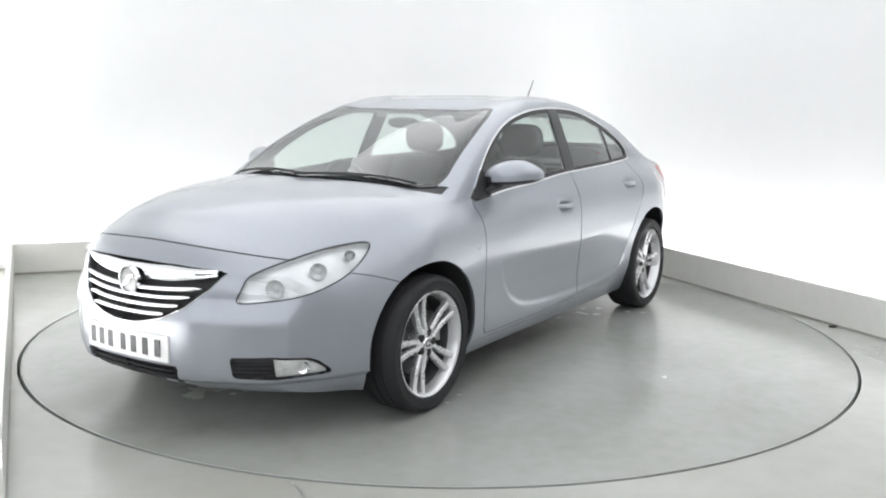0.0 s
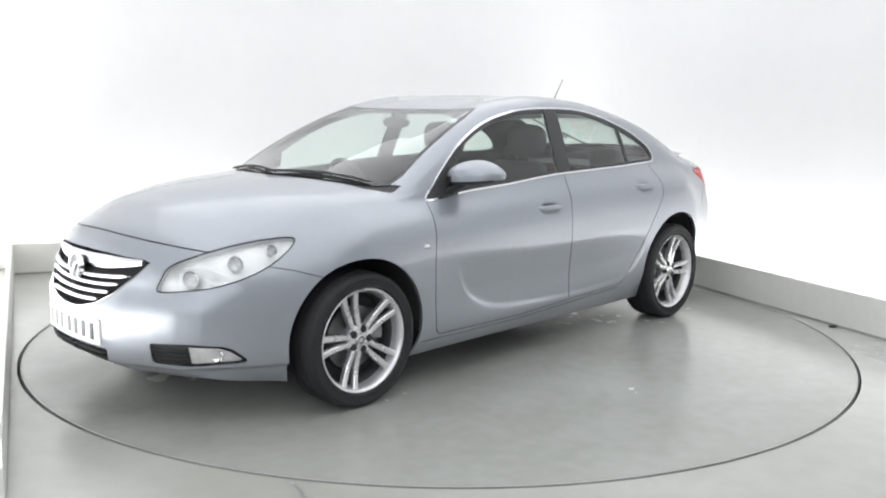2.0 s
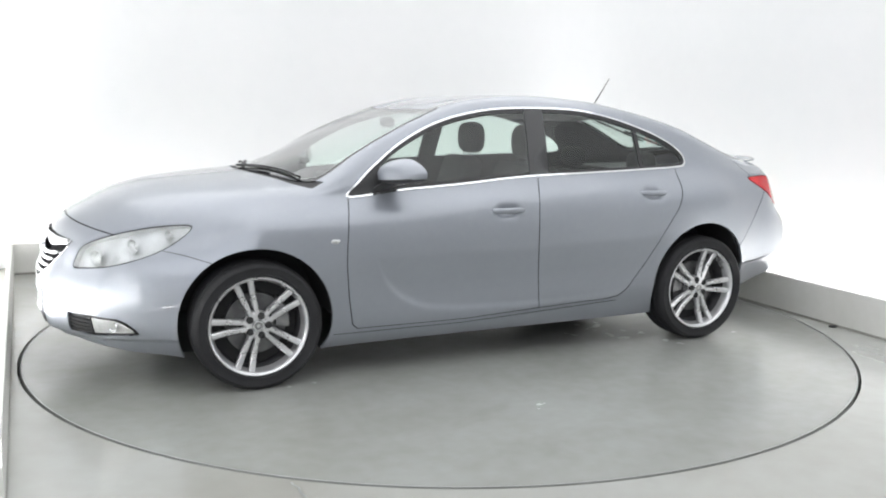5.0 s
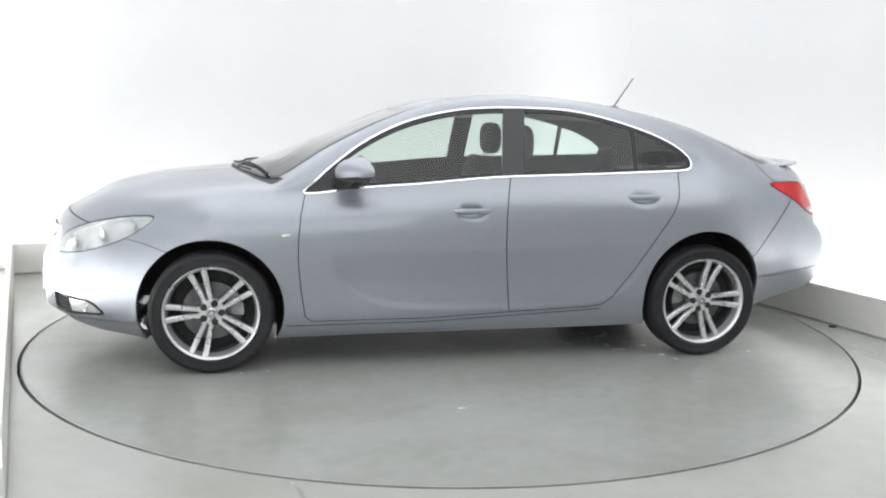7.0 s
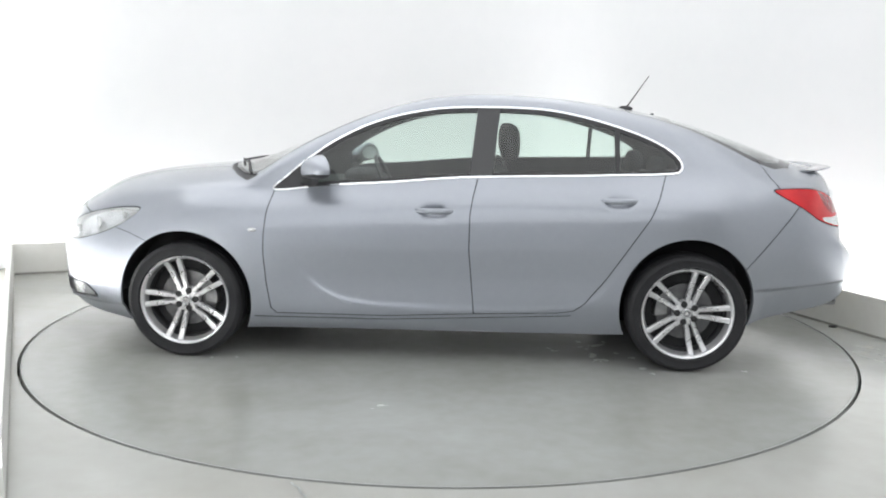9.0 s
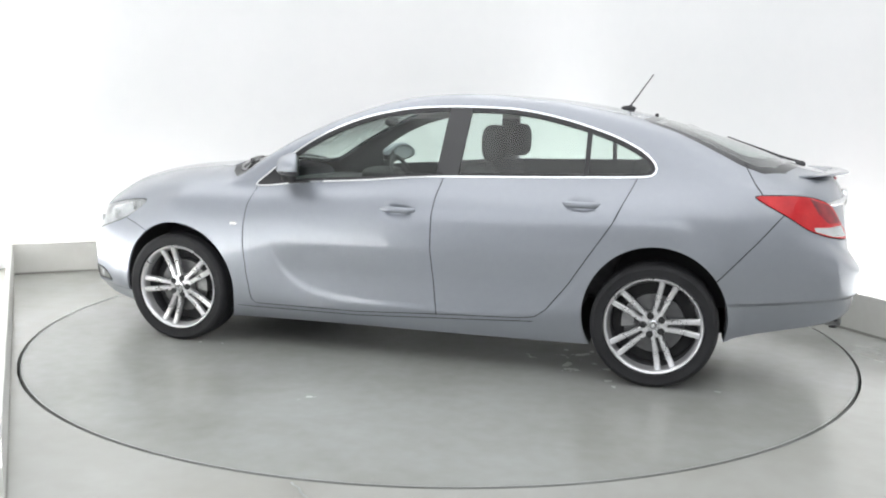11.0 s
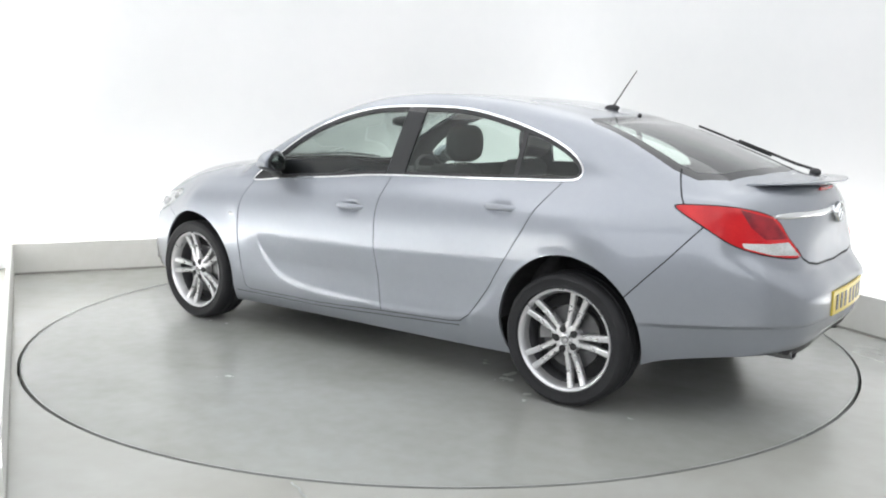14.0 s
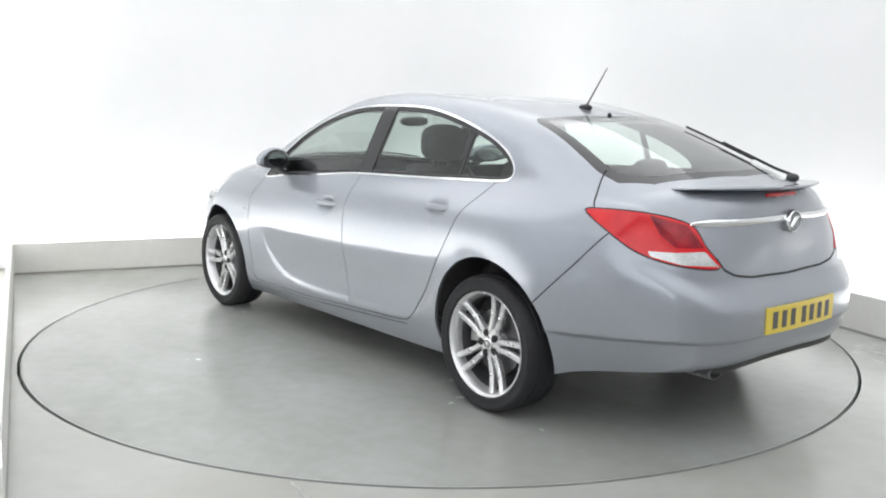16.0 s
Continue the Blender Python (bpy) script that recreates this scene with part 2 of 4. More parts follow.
def build_marks():
    """A scrap at the foot of the plinth and a joint in the floor paint."""
    bm = ball_at((2.600, 0.150, 0.008), (0.030, 0.012, 0.010))
    tagged(finish_flat(mesh_object("dark_scrap", bm, PIT)), "small dark scrap lying at the plinth foot", "debris")
    bm = bmesh.new()
    pts = [(-0.545, -2.428), (-0.535, -2.450), (-0.51, -2.475), (-0.495, -2.52), (-0.465, -2.56), (-0.45, -2.66)]
    rows = [[bm.verts.new((x - .005, y, .0015)), bm.verts.new((x + .005, y, .0015))] for x, y in pts]
    for p, q in zip(rows[:-1], rows[1:]):
        bm.faces.new((p[0], p[1], q[1], q[0]))
    tagged(mesh_object("floor_crack", bm, EDGE), "thin crack in the painted floor", "crack", kind="structure")


def ball_at(c, r):
    bm = bmesh.new()
    bmesh.ops.create_icosphere(bm, subdivisions=2, radius=1)
    for v in bm.verts:
        k = 1 + .25 * noise.noise(v.co * 2.3)
        v.co = Vector((c[0] + r[0] * v.co.x * k, c[1] + r[1] * v.co.y * k, c[2] + r[2] * v.co.z))
    return bm


build_floor()
build_marks()
turntable = build_turntable()
build_walls()


# ---- the car: x forward, y to its left, z up, mid wheelbase at the origin ----
def line(knots, x):
    """A smooth monotone curve through (x, value) knots."""
    k = sorted(knots)
    a, b = np.array([p[0] for p in k], float), np.array([p[1] for p in k], float)
    h, d = np.diff(a), np.diff(b) / np.diff(a)
    m = np.zeros_like(b)
    same = d[1:] * d[:-1] > 0
    w1, w2 = 2 * h[1:] + h[:-1], h[1:] + 2 * h[:-1]
    m[1:-1][same] = ((w1 + w2)[same]) / (w1[same] / d[:-1][same] + w2[same] / d[1:][same])
    m[0], m[-1] = d[0], d[-1]
    x = np.clip(x, a[0], a[-1])
    i = np.clip(np.searchsorted(a, x) - 1, 0, len(h) - 1)
    t = (x - a[i]) / h[i]
    return ((1 + 2 * t) * (1 - t) ** 2 * b[i] + t * (1 - t) ** 2 * h[i] * m[i]
            + t * t * (3 - 2 * t) * b[i + 1] + t * t * (t - 1) * h[i] * m[i + 1])


# Style lines, each over the car's length.
ZC = [(-2.42, 1.075), (-2.2, 1.095), (-2.02, 1.135), (-1.83, 1.20), (-1.65, 1.262), (-1.4, 1.339), (-1.11, 1.40), (-0.75, 1.452), (-0.3, 1.475),
      (-0.04, 1.457), (0.13, 1.425), (0.31, 1.375), (0.48, 1.315), (0.66, 1.245), (0.9, 1.150), (1.08, 1.082), (1.2, 1.046), (1.3, 1.030), (1.4, 1.022), (1.72, 0.99),
      (1.98, 0.93), (2.12, 0.87), (2.32, 0.79)]
SIDE = {
    1: ([(-2.36, .66), (-1.9, .80), (-1.0, .83), (1.0, .83), (1.5, .87), (1.75, .855), (2.28, .66)],
        [(-2.36, .33), (-2.0, .27), (-1.74, .22), (-1.0, .18), (.95, .165), (1.5, .115), (1.75, .118), (2.0, .170), (2.28, .205)]),
    2: ([(-2.36, .74), (-1.85, .87), (-1.37, .90), (-.8, .885), (1.0, .885), (1.37, .91), (1.8, .90), (2.0, .872), (2.28, .745)],
        [(-2.36, .42), (-1.85, .36), (-1.0, .31), (-.37, .285), (.25, .252), (1.0, .245), (1.5, .170), (1.8, .178), (2.05, .24), (2.28, .285)]),
    3: ([(-2.36, .77), (-1.85, .895), (-1.37, .925), (-.8, .905), (.6, .90), (1.37, .93), (1.8, .918), (2.0, .890), (2.28, .775)],
        [(-2.36, .52), (-1.37, .47), (0, .44), (1.37, .43), (2.28, .40)]),
    4: ([(-2.36, .785), (-1.85, .905), (-1.37, .935), (-.8, .922), (0, .92), (.8, .92), (1.37, .93), (1.8, .908), (2.0, .875), (2.28, .775)],
        [(-2.36, .66), (-1.37, .70), (0, .68), (1.37, .68), (2.28, .54)]),
    5: ([(-2.36, .77), (-1.85, .86), (-1.37, .915), (-.8, .895), (0, .895), (.8, .89), (1.37, .895), (1.8, .85), (2.28, .75)],
        [(-2.36, .84), (-1.85, .88), (-1.37, .91), (-.6, .90), (.2, .865), (.9, .835), (1.37, .83), (1.8, .75), (2.28, .64)]),
    6: ([(-2.36, .70), (-1.85, .765), (-1.55, .765), (-1.3, .745), (-.8, .79), (-.2, .815), (.5, .815), (.9, .81), (1.37, .80), (1.8, .77), (2.28, .68)],
        [(-2.36, .98), (-1.85, 1.0), (-1.55, 1.03), (-1.25, 1.045), (-.6, 1.03), (-.2, 1.018), (.26, .98), (.9, .925), (1.37, .905), (1.72, .845), (2.0, .775), (2.28, .70)]),
}
RAIL_Y = [(-2.36, .56), (-1.9, .60), (-1.35, .60), (-.9, .60), (-.26, .615), (.2, .630), (.45, .655), (.77, .705), (.95, .74), (1.1, .735), (1.25, .70)]
RAIL_Z = [(-2.36, 1.04), (-2.15, 1.05), (-1.9, 1.105), (-1.65, 1.185), (-1.35, 1.285), (-1.0, 1.365), (-.67, 1.415), (-.26, 1.435),
          (0, 1.418), (.2, 1.382), (.3, 1.352), (.45, 1.300), (.6, 1.235), (.77, 1.148), (.9, 1.065), (1.0, 1.0), (1.1, .955), (1.25, .925)]


def smooth(a, b, x):
    t = np.clip((x - a) / (b - a), 0, 1)
    return t * t * (3 - 2 * t)


def body_grid(nu=560, per=16):
    """Half the body's skin as a grid of points: lofted sections, blunt ends and a bow in plan."""
    t = (1 - (1 - np.linspace(0, 1, 52)[1:]) ** 1.9) * math.pi / 2
    xa, xb, ya, yb = 2.13, 2.325, -2.22, -2.400
    fx = xa + (xb - xa) * np.sin(t) ** 0.72
    rx = ya + (yb - ya) * np.sin(t) ** 0.72
    u = np.concatenate([rx[::-1], np.concatenate([np.linspace(ya, -1.0, int(nu * .28), endpoint=False), np.linspace(-1.0, 1.0, int(nu * .47), endpoint=False), np.linspace(1.0, xa, nu - int(nu * .28) - int(nu * .47))]), fx])
    shut = np.concatenate([np.cos(t)[::-1] ** 0.48, np.ones(nu), np.cos(t) ** 0.48])
    mid = np.where(u > 0, 0.50, 0.60)
    n = len(u)
    keys = np.zeros((11, n, 2))
    zc = line(ZC, u)
    keys[0, :, 1] = 0.2
    for k, (wy, wz) in SIDE.items():
        keys[k, :, 0], keys[k, :, 1] = line(wy, u), line(wz, u)
    keys[0, :, 1] = keys[1, :, 1] + 0.015 + .09 * smooth(1.75, 1.9, u) * smooth(2.12, 1.98, u) + .09 * smooth(-1.72, -1.9, u) * smooth(-2.24, -2.08, u)
    hood = smooth(.98, 1.24, u)
    y6, z6 = keys[6, :, 0], keys[6, :, 1]
    ry, rz = line(RAIL_Y, u), np.maximum(line(RAIL_Z, u), z6 + 0.012)
    cab = np.stack([np.stack([(y6 * .5 + ry * .5) + 0.012, (z6 + rz) / 2], 1), np.stack([ry, rz], 1), np.stack([ry * .56, rz + (zc - rz) * .80], 1)])
    bon = np.stack([np.stack([y6 * f, z6 + (zc - z6) * g], 1) for f, g in ((.88, .42), (.66, .74), (.33, .95))])
    keys[7:10] = cab * (1 - hood)[None, :, None] + bon * hood[None, :, None]
    keys[10, :, 1] = zc
    # across each section
    tk = np.array([0, .8, .92, 1.12, 1.34, 1.55, 1.72, 1.92, 2.12, 2.40, 2.75])
    tv = np.concatenate([np.linspace(tk[0], tk[1], 22)[:-1]] + [np.linspace(tk[i], tk[i + 1], per + (3 if i > 5 else 0), endpoint=False) for i in range(1, 10)] + [tk[-1:]])
    h = np.diff(tk)[:, None, None]
    d = np.diff(keys, axis=0) / h
    m = np.zeros_like(keys)
    m[1:-1] = (d[1:] * h[:-1] + d[:-1] * h[1:]) / (h[1:] + h[:-1])
    m[0], m[-1] = d[0], 0
    m[-1, :, 0] = d[-1, :, 0]
    i = np.clip(np.searchsorted(tk, tv, side="right") - 1, 0, 9)
    s = ((tv - tk[i]) / np.diff(tk)[i])[:, None, None]
    g = ((1 + 2 * s) * (1 - s) ** 2 * keys[i] + s * (1 - s) ** 2 * h[i] * m[i] + s * s * (3 - 2 * s) * keys[i + 1] + s * s * (s - 1) * h[i] * m[i + 1])
    flat = keys[0] + (keys[1] - keys[0]) * ((tv - tk[0]) / (tk[1] - tk[0]))[:, None, None]
    g = np.where((i == 0)[:, None, None], flat, g)
    g = np.transpose(g, (1, 0, 2))
    P = np.zeros((n, len(tv), 3))
    P[..., 0], P[..., 1], P[..., 2] = u[:, None], np.maximum(g[..., 0], 0), g[..., 1]
    low = shut[:, None] ** (0.30 / 0.48)
    P[..., 2] = mid[:, None] + (P[..., 2] - mid[:, None]) * np.where(P[..., 2] < mid[:, None], low, shut[:, None])
    narrow = np.concatenate([1.15 * np.sin(t)[::-1] ** 2.6, np.zeros(nu), np.sin(t) ** 3])
    P[..., 1] *= 1 - .11 * narrow[:, None]
    # fair the skin
    share = ((u[1:-1] - u[:-2]) / (u[2:] - u[:-2]))[:, None, None]
    for _ in range(14):
        Q = P.copy()
        Q[1:-1] += 0.5 * (share * P[2:] + (1 - share) * P[:-2] - P[1:-1])
        Q[:, 22:-1] += 0.22 * (Q[:, 23:] + Q[:, 21:-2] - 2 * Q[:, 22:-1])
        Q[..., 0] = P[..., 0]
        Q[:, -1, 2] = Q[:, -2, 2]
        P = Q
    P[:, -1, 1] = 0
    side = smooth(.55, .75, P[..., 1])
    for hx, hz in ((.0, .842), (-.985, .913)):
        P[..., 1] -= side * .022 * np.exp(-((P[..., 0] - hx) / .062) ** 4 - ((P[..., 2] - hz) / .030) ** 2)
    # a slight crest along the doors, shaped in for the reflected edge of the floor
    crest = line([(-1.15, .675), (-.6, .648), (0, .630), (.8, .628)], P[..., 0]) - P[..., 2]
    P[..., 1] -= side * smooth(-1.2, -.9, P[..., 0]) * smooth(.86, .70, P[..., 0]) * (.034 * np.sqrt(crest ** 2 + .004 ** 2) * np.exp(-(crest / np.where(crest > 0, .15, .09)) ** 2))
    # the curved scoop pressed into the doors below the crest, with a bright ledge along its foot
    edge = line([(-1.10, .68), (-1.04, .60), (-.96, .48), (-.88, .39), (-.78, .338), (-.6, .318), (-.3, .306), (0, .308), (.3, .318), (.48, .342), (.60, .392), (.68, .458), (.735, .54), (.775, .64)], P[..., 0])
    above = P[..., 2] - edge
    depth = .0080 - .003 * smooth(-.2, -1.0, P[..., 0])
    P[..., 1] -= side * smooth(-1.10, -1.04, P[..., 0]) * smooth(.79, .755, P[..., 0]) * depth * smooth(-.008, .032, above) * np.clip((crest + .002) / .16, 0, 1)
    y2 = (P[..., 1] / .93) ** 2.5
    P[..., 0] += -0.51 * smooth(1.15, 2.31, P[..., 0]) * y2 + 0.47 * smooth(-1.35, -2.40, P[..., 0]) * y2
    # a full bumper at the tail
    P[..., 0] -= (.078 * smooth(.10, .62, P[..., 1]) - .020) * smooth(1.85, 2.30, -P[..., 0]) * smooth(1.0, .74, P[..., 2])
    # a ledge low round the front bumper
    lip = .020 * smooth(.274, .254, P[..., 2])
    P[..., 0] -= lip * smooth(1.85, 2.05, P[..., 0])
    P[..., 1] -= lip * side * smooth(1.66, 1.76, P[..., 0])
    # a ledge low round the rear bumper
    rim = .452 + .028 * smooth(-1.75, -2.3, P[..., 0])
    tuck = .024 * smooth(rim + .006, rim - .016, P[..., 2])
    P[..., 0] += tuck * smooth(-1.9, -2.1, P[..., 0])
    P[..., 1] -= tuck * side * smooth(-1.68, -1.80, P[..., 0])
    # tail above the bumper and the nose above the bumper lean back a little
    P[..., 0] += np.where(P[..., 0] < -1.8, (-.014 + .032 * smooth(.56, .82, P[..., 2]) + .052 * smooth(-.045, .085, P[..., 2] - .63 - .13 * smooth(.50, .82, P[..., 1]))) * smooth(-1.9, -2.25, P[..., 0]) , 0)
    P[..., 0] += np.where(P[..., 0] > 1.8, -0.035 * smooth(.50, .62, P[..., 2]) * smooth(1.9, 2.2, P[..., 0]), 0)
    # the plate panel stands a little proud between the fog lamps
    P[..., 0] += np.where(P[..., 0] > 1.8, .018 * smooth(.43, .34, P[..., 1]) * smooth(.74, .60, P[..., 2]), 0)
    return P


def closed(points, n=8):
    """A smooth closed curve through points."""
    p = np.array(points, float)
    a, b, c, d = np.roll(p, 1, 0), p, np.roll(p, -1, 0), np.roll(p, -2, 0)
    s = np.linspace(0, 1, n, endpoint=False)[None, :, None]
    a, b, c, d = (q[:, None] for q in (a, b, c, d))
    out = 0.5 * (2 * b + (c - a) * s + (2 * a - 5 * b + 4 * c - d) * s ** 2 + (3 * b - a - 3 * c + d) * s ** 3)
    return out.reshape(-1, 2)


def to_chain(pts, chain, loop):
    """Distance of 2D points to a chain of segments, and whether they lie inside the loop."""
    c = np.asarray(chain, float)
    e = np.roll(c, -1, 0) if loop else c[1:]
    c = c if loop else c[:-1]
    best = np.full(len(pts), 1e9)
    inside = np.zeros(len(pts), bool)
    for (ax, ay), (bx, by) in zip(c, e):
        dx, dy = bx - ax, by - ay
        px, py = pts[:, 0] - ax, pts[:, 1] - ay
        s = np.clip((px * dx + py * dy) / (dx * dx + dy * dy + 1e-12), 0, 1)
        best = np.minimum(best, (px - s * dx) ** 2 + (py - s * dy) ** 2)
        if loop and dy:
            inside ^= ((ay > pts[:, 1]) != (by > pts[:, 1])) & (pts[:, 0] < ax + (pts[:, 1] - ay) * dx / dy)
    best = np.sqrt(best)
    return np.where(inside, best, -best) if loop else best


VIEWS = {
    "side": lambda P: P[:, [0, 2]], "plan": lambda P: P[:, [0, 1]], "face": lambda P: P[:, [1, 2]],
    "front34": lambda P: np.stack([.834 * P[:, 1] - .552 * P[:, 0], P[:, 2]], 1),
    "rear34": lambda P: np.stack([.774 * P[:, 1] + .633 * P[:, 0], P[:, 2]], 1),
}


def area_of(view, outline, where, smooth_curve=True):
    c = closed(outline) if smooth_curve else outline
    return lambda P: np.minimum(to_chain(VIEWS[view](P), c, True), where(P))


def seam_of(view, chain, where, width=0.0028):
    band = lambda P: np.minimum(width - to_chain(VIEWS[view](P), chain, False), where(P))

    def centre(P):
        """Which side of the chain a point near it lies on; far points count as on it."""
        p, c = VIEWS[view](P), np.asarray(chain, float)
        best, out = np.full(len(p), 0.03), np.zeros(len(p))
        for a, b in zip(c[:-1], c[1:]):
            t = (b - a) / np.linalg.norm(b - a)
            q = p - a
            s = np.clip(q @ t, 0, np.linalg.norm(b - a))
            r = q - s[:, None] * t
            dist = np.linalg.norm(r, axis=1)
            near = (dist < best) & (where(P) > 0)
            out = np.where(near, dist * np.sign(t[0] * r[:, 1] - t[1] * r[:, 0]), out)
            best = np.where(near, dist, best)
        return out
    CENTRES.append(centre)
    return band


CENTRES = []


BELT = [(.572, .960), (.264, .981), (-.044, 1.009), (-.26, 1.021), (-.66, 1.032), (-.97, 1.041), (-1.25, 1.050)]
DLO = [(.885, .930), (.81, 1.021), (.715, 1.101), (.588, 1.192), (.431, 1.276), (.274, 1.334), (.117, 1.371), (-.04, 1.393), (-.26, 1.402),
       (-.511, 1.398), (-.669, 1.382), (-.828, 1.350), (-.988, 1.306), (-1.149, 1.249), (-1.27, 1.185), (-1.335, 1.120), (-1.328, 1.068)] + BELT[::-1]
side_high = lambda P: np.minimum(P[:, 1] - .40, P[:, 2] - .80)
side_low = lambda P: P[:, 1] - .60
dlo = area_of("side", DLO, side_high)
REAR_CUT = [(-1.245, 1.05), (-1.143, .828), (-1.030, .656), (-.93, .50), (-.82, .36), (-.76, .315), (-.68, .303)]
B_CUT = [(-.232, 1.03), (-.205, .92), (-.192, .827), (-.190, .643), (-.207, .456), (-.222, .287)]
FRONT_CUT = [(.884, .926), (.908, .83), (.922, .70), (.925, .60), (.912, .44), (.890, .29), (.86, .262)]
SILL_CUT = [(.86, .262), (.25, .262), (-.22, .285), (-.68, .303)]
front_door = area_of("side", FRONT_CUT + SILL_CUT[1:3] + B_CUT[::-1] + [(.26, 1.0)], side_low, False)
rear_door = area_of("side", B_CUT + [(-.68, .303)] + REAR_CUT[::-1][1:] + [(-.7, 1.06)], side_low, False)
door_seams = [seam_of("side", c, side_low) for c in (FRONT_CUT, SILL_CUT, B_CUT, REAR_CUT)]
sill_seam = seam_of("side", [(.98, .238), (.25, .240), (-.37, .268), (-.75, .288)], side_low, .003)
arch_front = lambda P: np.minimum((1 - np.hypot((P[:, 0] - 1.374) / .376, (P[:, 2] - .332) / .375)) * .37, P[:, 1] - .52)
arch_rear = lambda P: np.minimum((1 - np.hypot((P[:, 0] + 1.367) / .362, (P[:, 2] - .350) / .378)) * .36, P[:, 1] - .52)
upper = lambda P: P[:, 2] - .72
HOOD = [(2.5, -.3), (2.5, .25), (2.14, .44), (2.05, .60), (1.85, .70), (1.5, .735), (1.2, .742), (1.06, .745), (1.15, .615), (1.23, .445), (1.285, .225), (1.305, 0), (1.305, -.3)]
HOODLIP = lambda P: P[:, 2] - (.815 - .13 * P[:, 1] ** 2)
hood_front = lambda P: np.minimum(np.minimum(to_chain(P[:, [0, 1]], HOOD, True), HOODLIP(P)), upper(P))
SCREEN = [(1.275, -.2), (1.275, 0), (1.255, .2), (1.20, .41), (1.12, .57), (1.02, .685), (.94, .695), (.62, .643), (.40, .600), (.265, .555), (.27, .45), (.285, .25), (.295, 0), (.295, -.2)]
screen = area_of("plan", SCREEN, lambda P: P[:, 2] - .9, False)
COWL = [(1.30, -.2), (1.30, 0), (1.28, .22), (1.225, .44), (1.145, .61), (1.055, .735), (.99, .735), (1.06, .6), (1.15, .42), (1.21, .2), (1.23, 0), (1.23, -.2)]
cowl = area_of("plan", COWL, lambda P: P[:, 2] - .85, False)
BACKLIGHT = [(-1.29, -.2), (-1.29, 0), (-1.28, .3), (-1.24, .48), (-1.29, .525), (-1.52, .562), (-1.74, .605), (-1.86, .605), (-1.97, .50), (-2.045, .29), (-2.075, 0), (-2.075, -.2)]
backlight = area_of("plan", BACKLIGHT, lambda P: P[:, 2] - 1.0, False)
HEAD = [(-.782, .597), (-.768, .655), (-.738, .704), (-.655, .743), (-.515, .787), (-.38, .812), (-.274, .810), (-.300, .74), (-.385, .672), (-.516, .625), (-.653, .604)]
ahead = lambda P: np.minimum(P[:, 0] - 1.5, P[:, 1] - .05)
head = area_of("front34", HEAD, lambda P: np.minimum(P[:, 0] - 1.55, P[:, 1] - .35))
FOG = [(-.812, .378), (-.800, .292), (-.634, .284), (-.41, .295), (-.415, .316), (-.460, .358), (-.50, .374), (-.633, .384)]
fog = area_of("front34", FOG, lambda P: np.minimum(P[:, 0] - 1.5, P[:, 1] - .3), False)
FOGLAMP = [(-.635, .374), (-.625, .294), (-.43, .302), (-.432, .318), (-.472, .350), (-.51, .366)]
foglamp = area_of("front34", FOGLAMP, lambda P: np.minimum(P[:, 0] - 1.5, P[:, 1] - .3), False)
GRILLE = [(0, .738), (.2, .736), (.42, .724), (.446, .713), (.398, .652), (.315, .577), (.226, .528), (.11, .496), (0, .488), (-.1, .492), (-.1, .738)]
grille = area_of("face", GRILLE, lambda P: P[:, 0] - 1.9, False)
INTAKE = [(0, .325), (.285, .328), (.290, .318), (.278, .245), (.22, .232), (0, .226), (-.1, .226), (-.1, .325)]
intake = area_of("face", INTAKE, lambda P: P[:, 0] - 1.9, False)
TAIL = [(-.560, .978), (-.636, .993), (-.795, .987), (-.968, .943), (-1.030, .857), (-1.092, .768), (-.923, .776), (-.758, .821), (-.641, .899)]
tail = area_of("rear34", TAIL, lambda P: np.minimum(-1.6 - P[:, 0], P[:, 1] - .3))
TAILWHITE = [(-.79, .836), (-.90, .832), (-1.02, .836), (-1.080, .776), (-.923, .785), (-.80, .815)]
tailwhite = area_of("rear34", TAILWHITE, lambda P: np.minimum(-1.6 - P[:, 0], P[:, 1] - .3), False)
TAILDEEP = [(-.80, .975), (-.955, .935), (-1.02, .850), (-.90, .850), (-.84, .90)]
taildeep = area_of("rear34", TAILDEEP, lambda P: np.minimum(-1.6 - P[:, 0], P[:, 1] - .3), False)
behind = lambda P: -1.6 - P[:, 0]
seams = door_seams + [
    sill_seam,
    seam_of("side", [(1.80, .70), (1.70, .678), (1.58, .64)], lambda P: np.minimum(P[:, 0] - 1.45, P[:, 1] - .5), .0017),
    seam_of("side", [(-1.96, .90), (-1.84, .76), (-1.655, .56)], lambda P: np.minimum(behind(P), P[:, 1] - .5), .003),
    seam_of("side", [(-1.77, 1.13), (-1.82, 1.04), (-1.86, .985)], lambda P: np.minimum(behind(P), P[:, 1] - .45), .003),
    seam_of("face", [(.47, .80), (.445, .76), (.39, .735), (.28, .718), (0, .710)], lambda P: -2.0 - P[:, 0], .005),
    lambda P: np.minimum(.0024 - np.abs(hood_front(P)), P[:, 0] - 1.93),
]


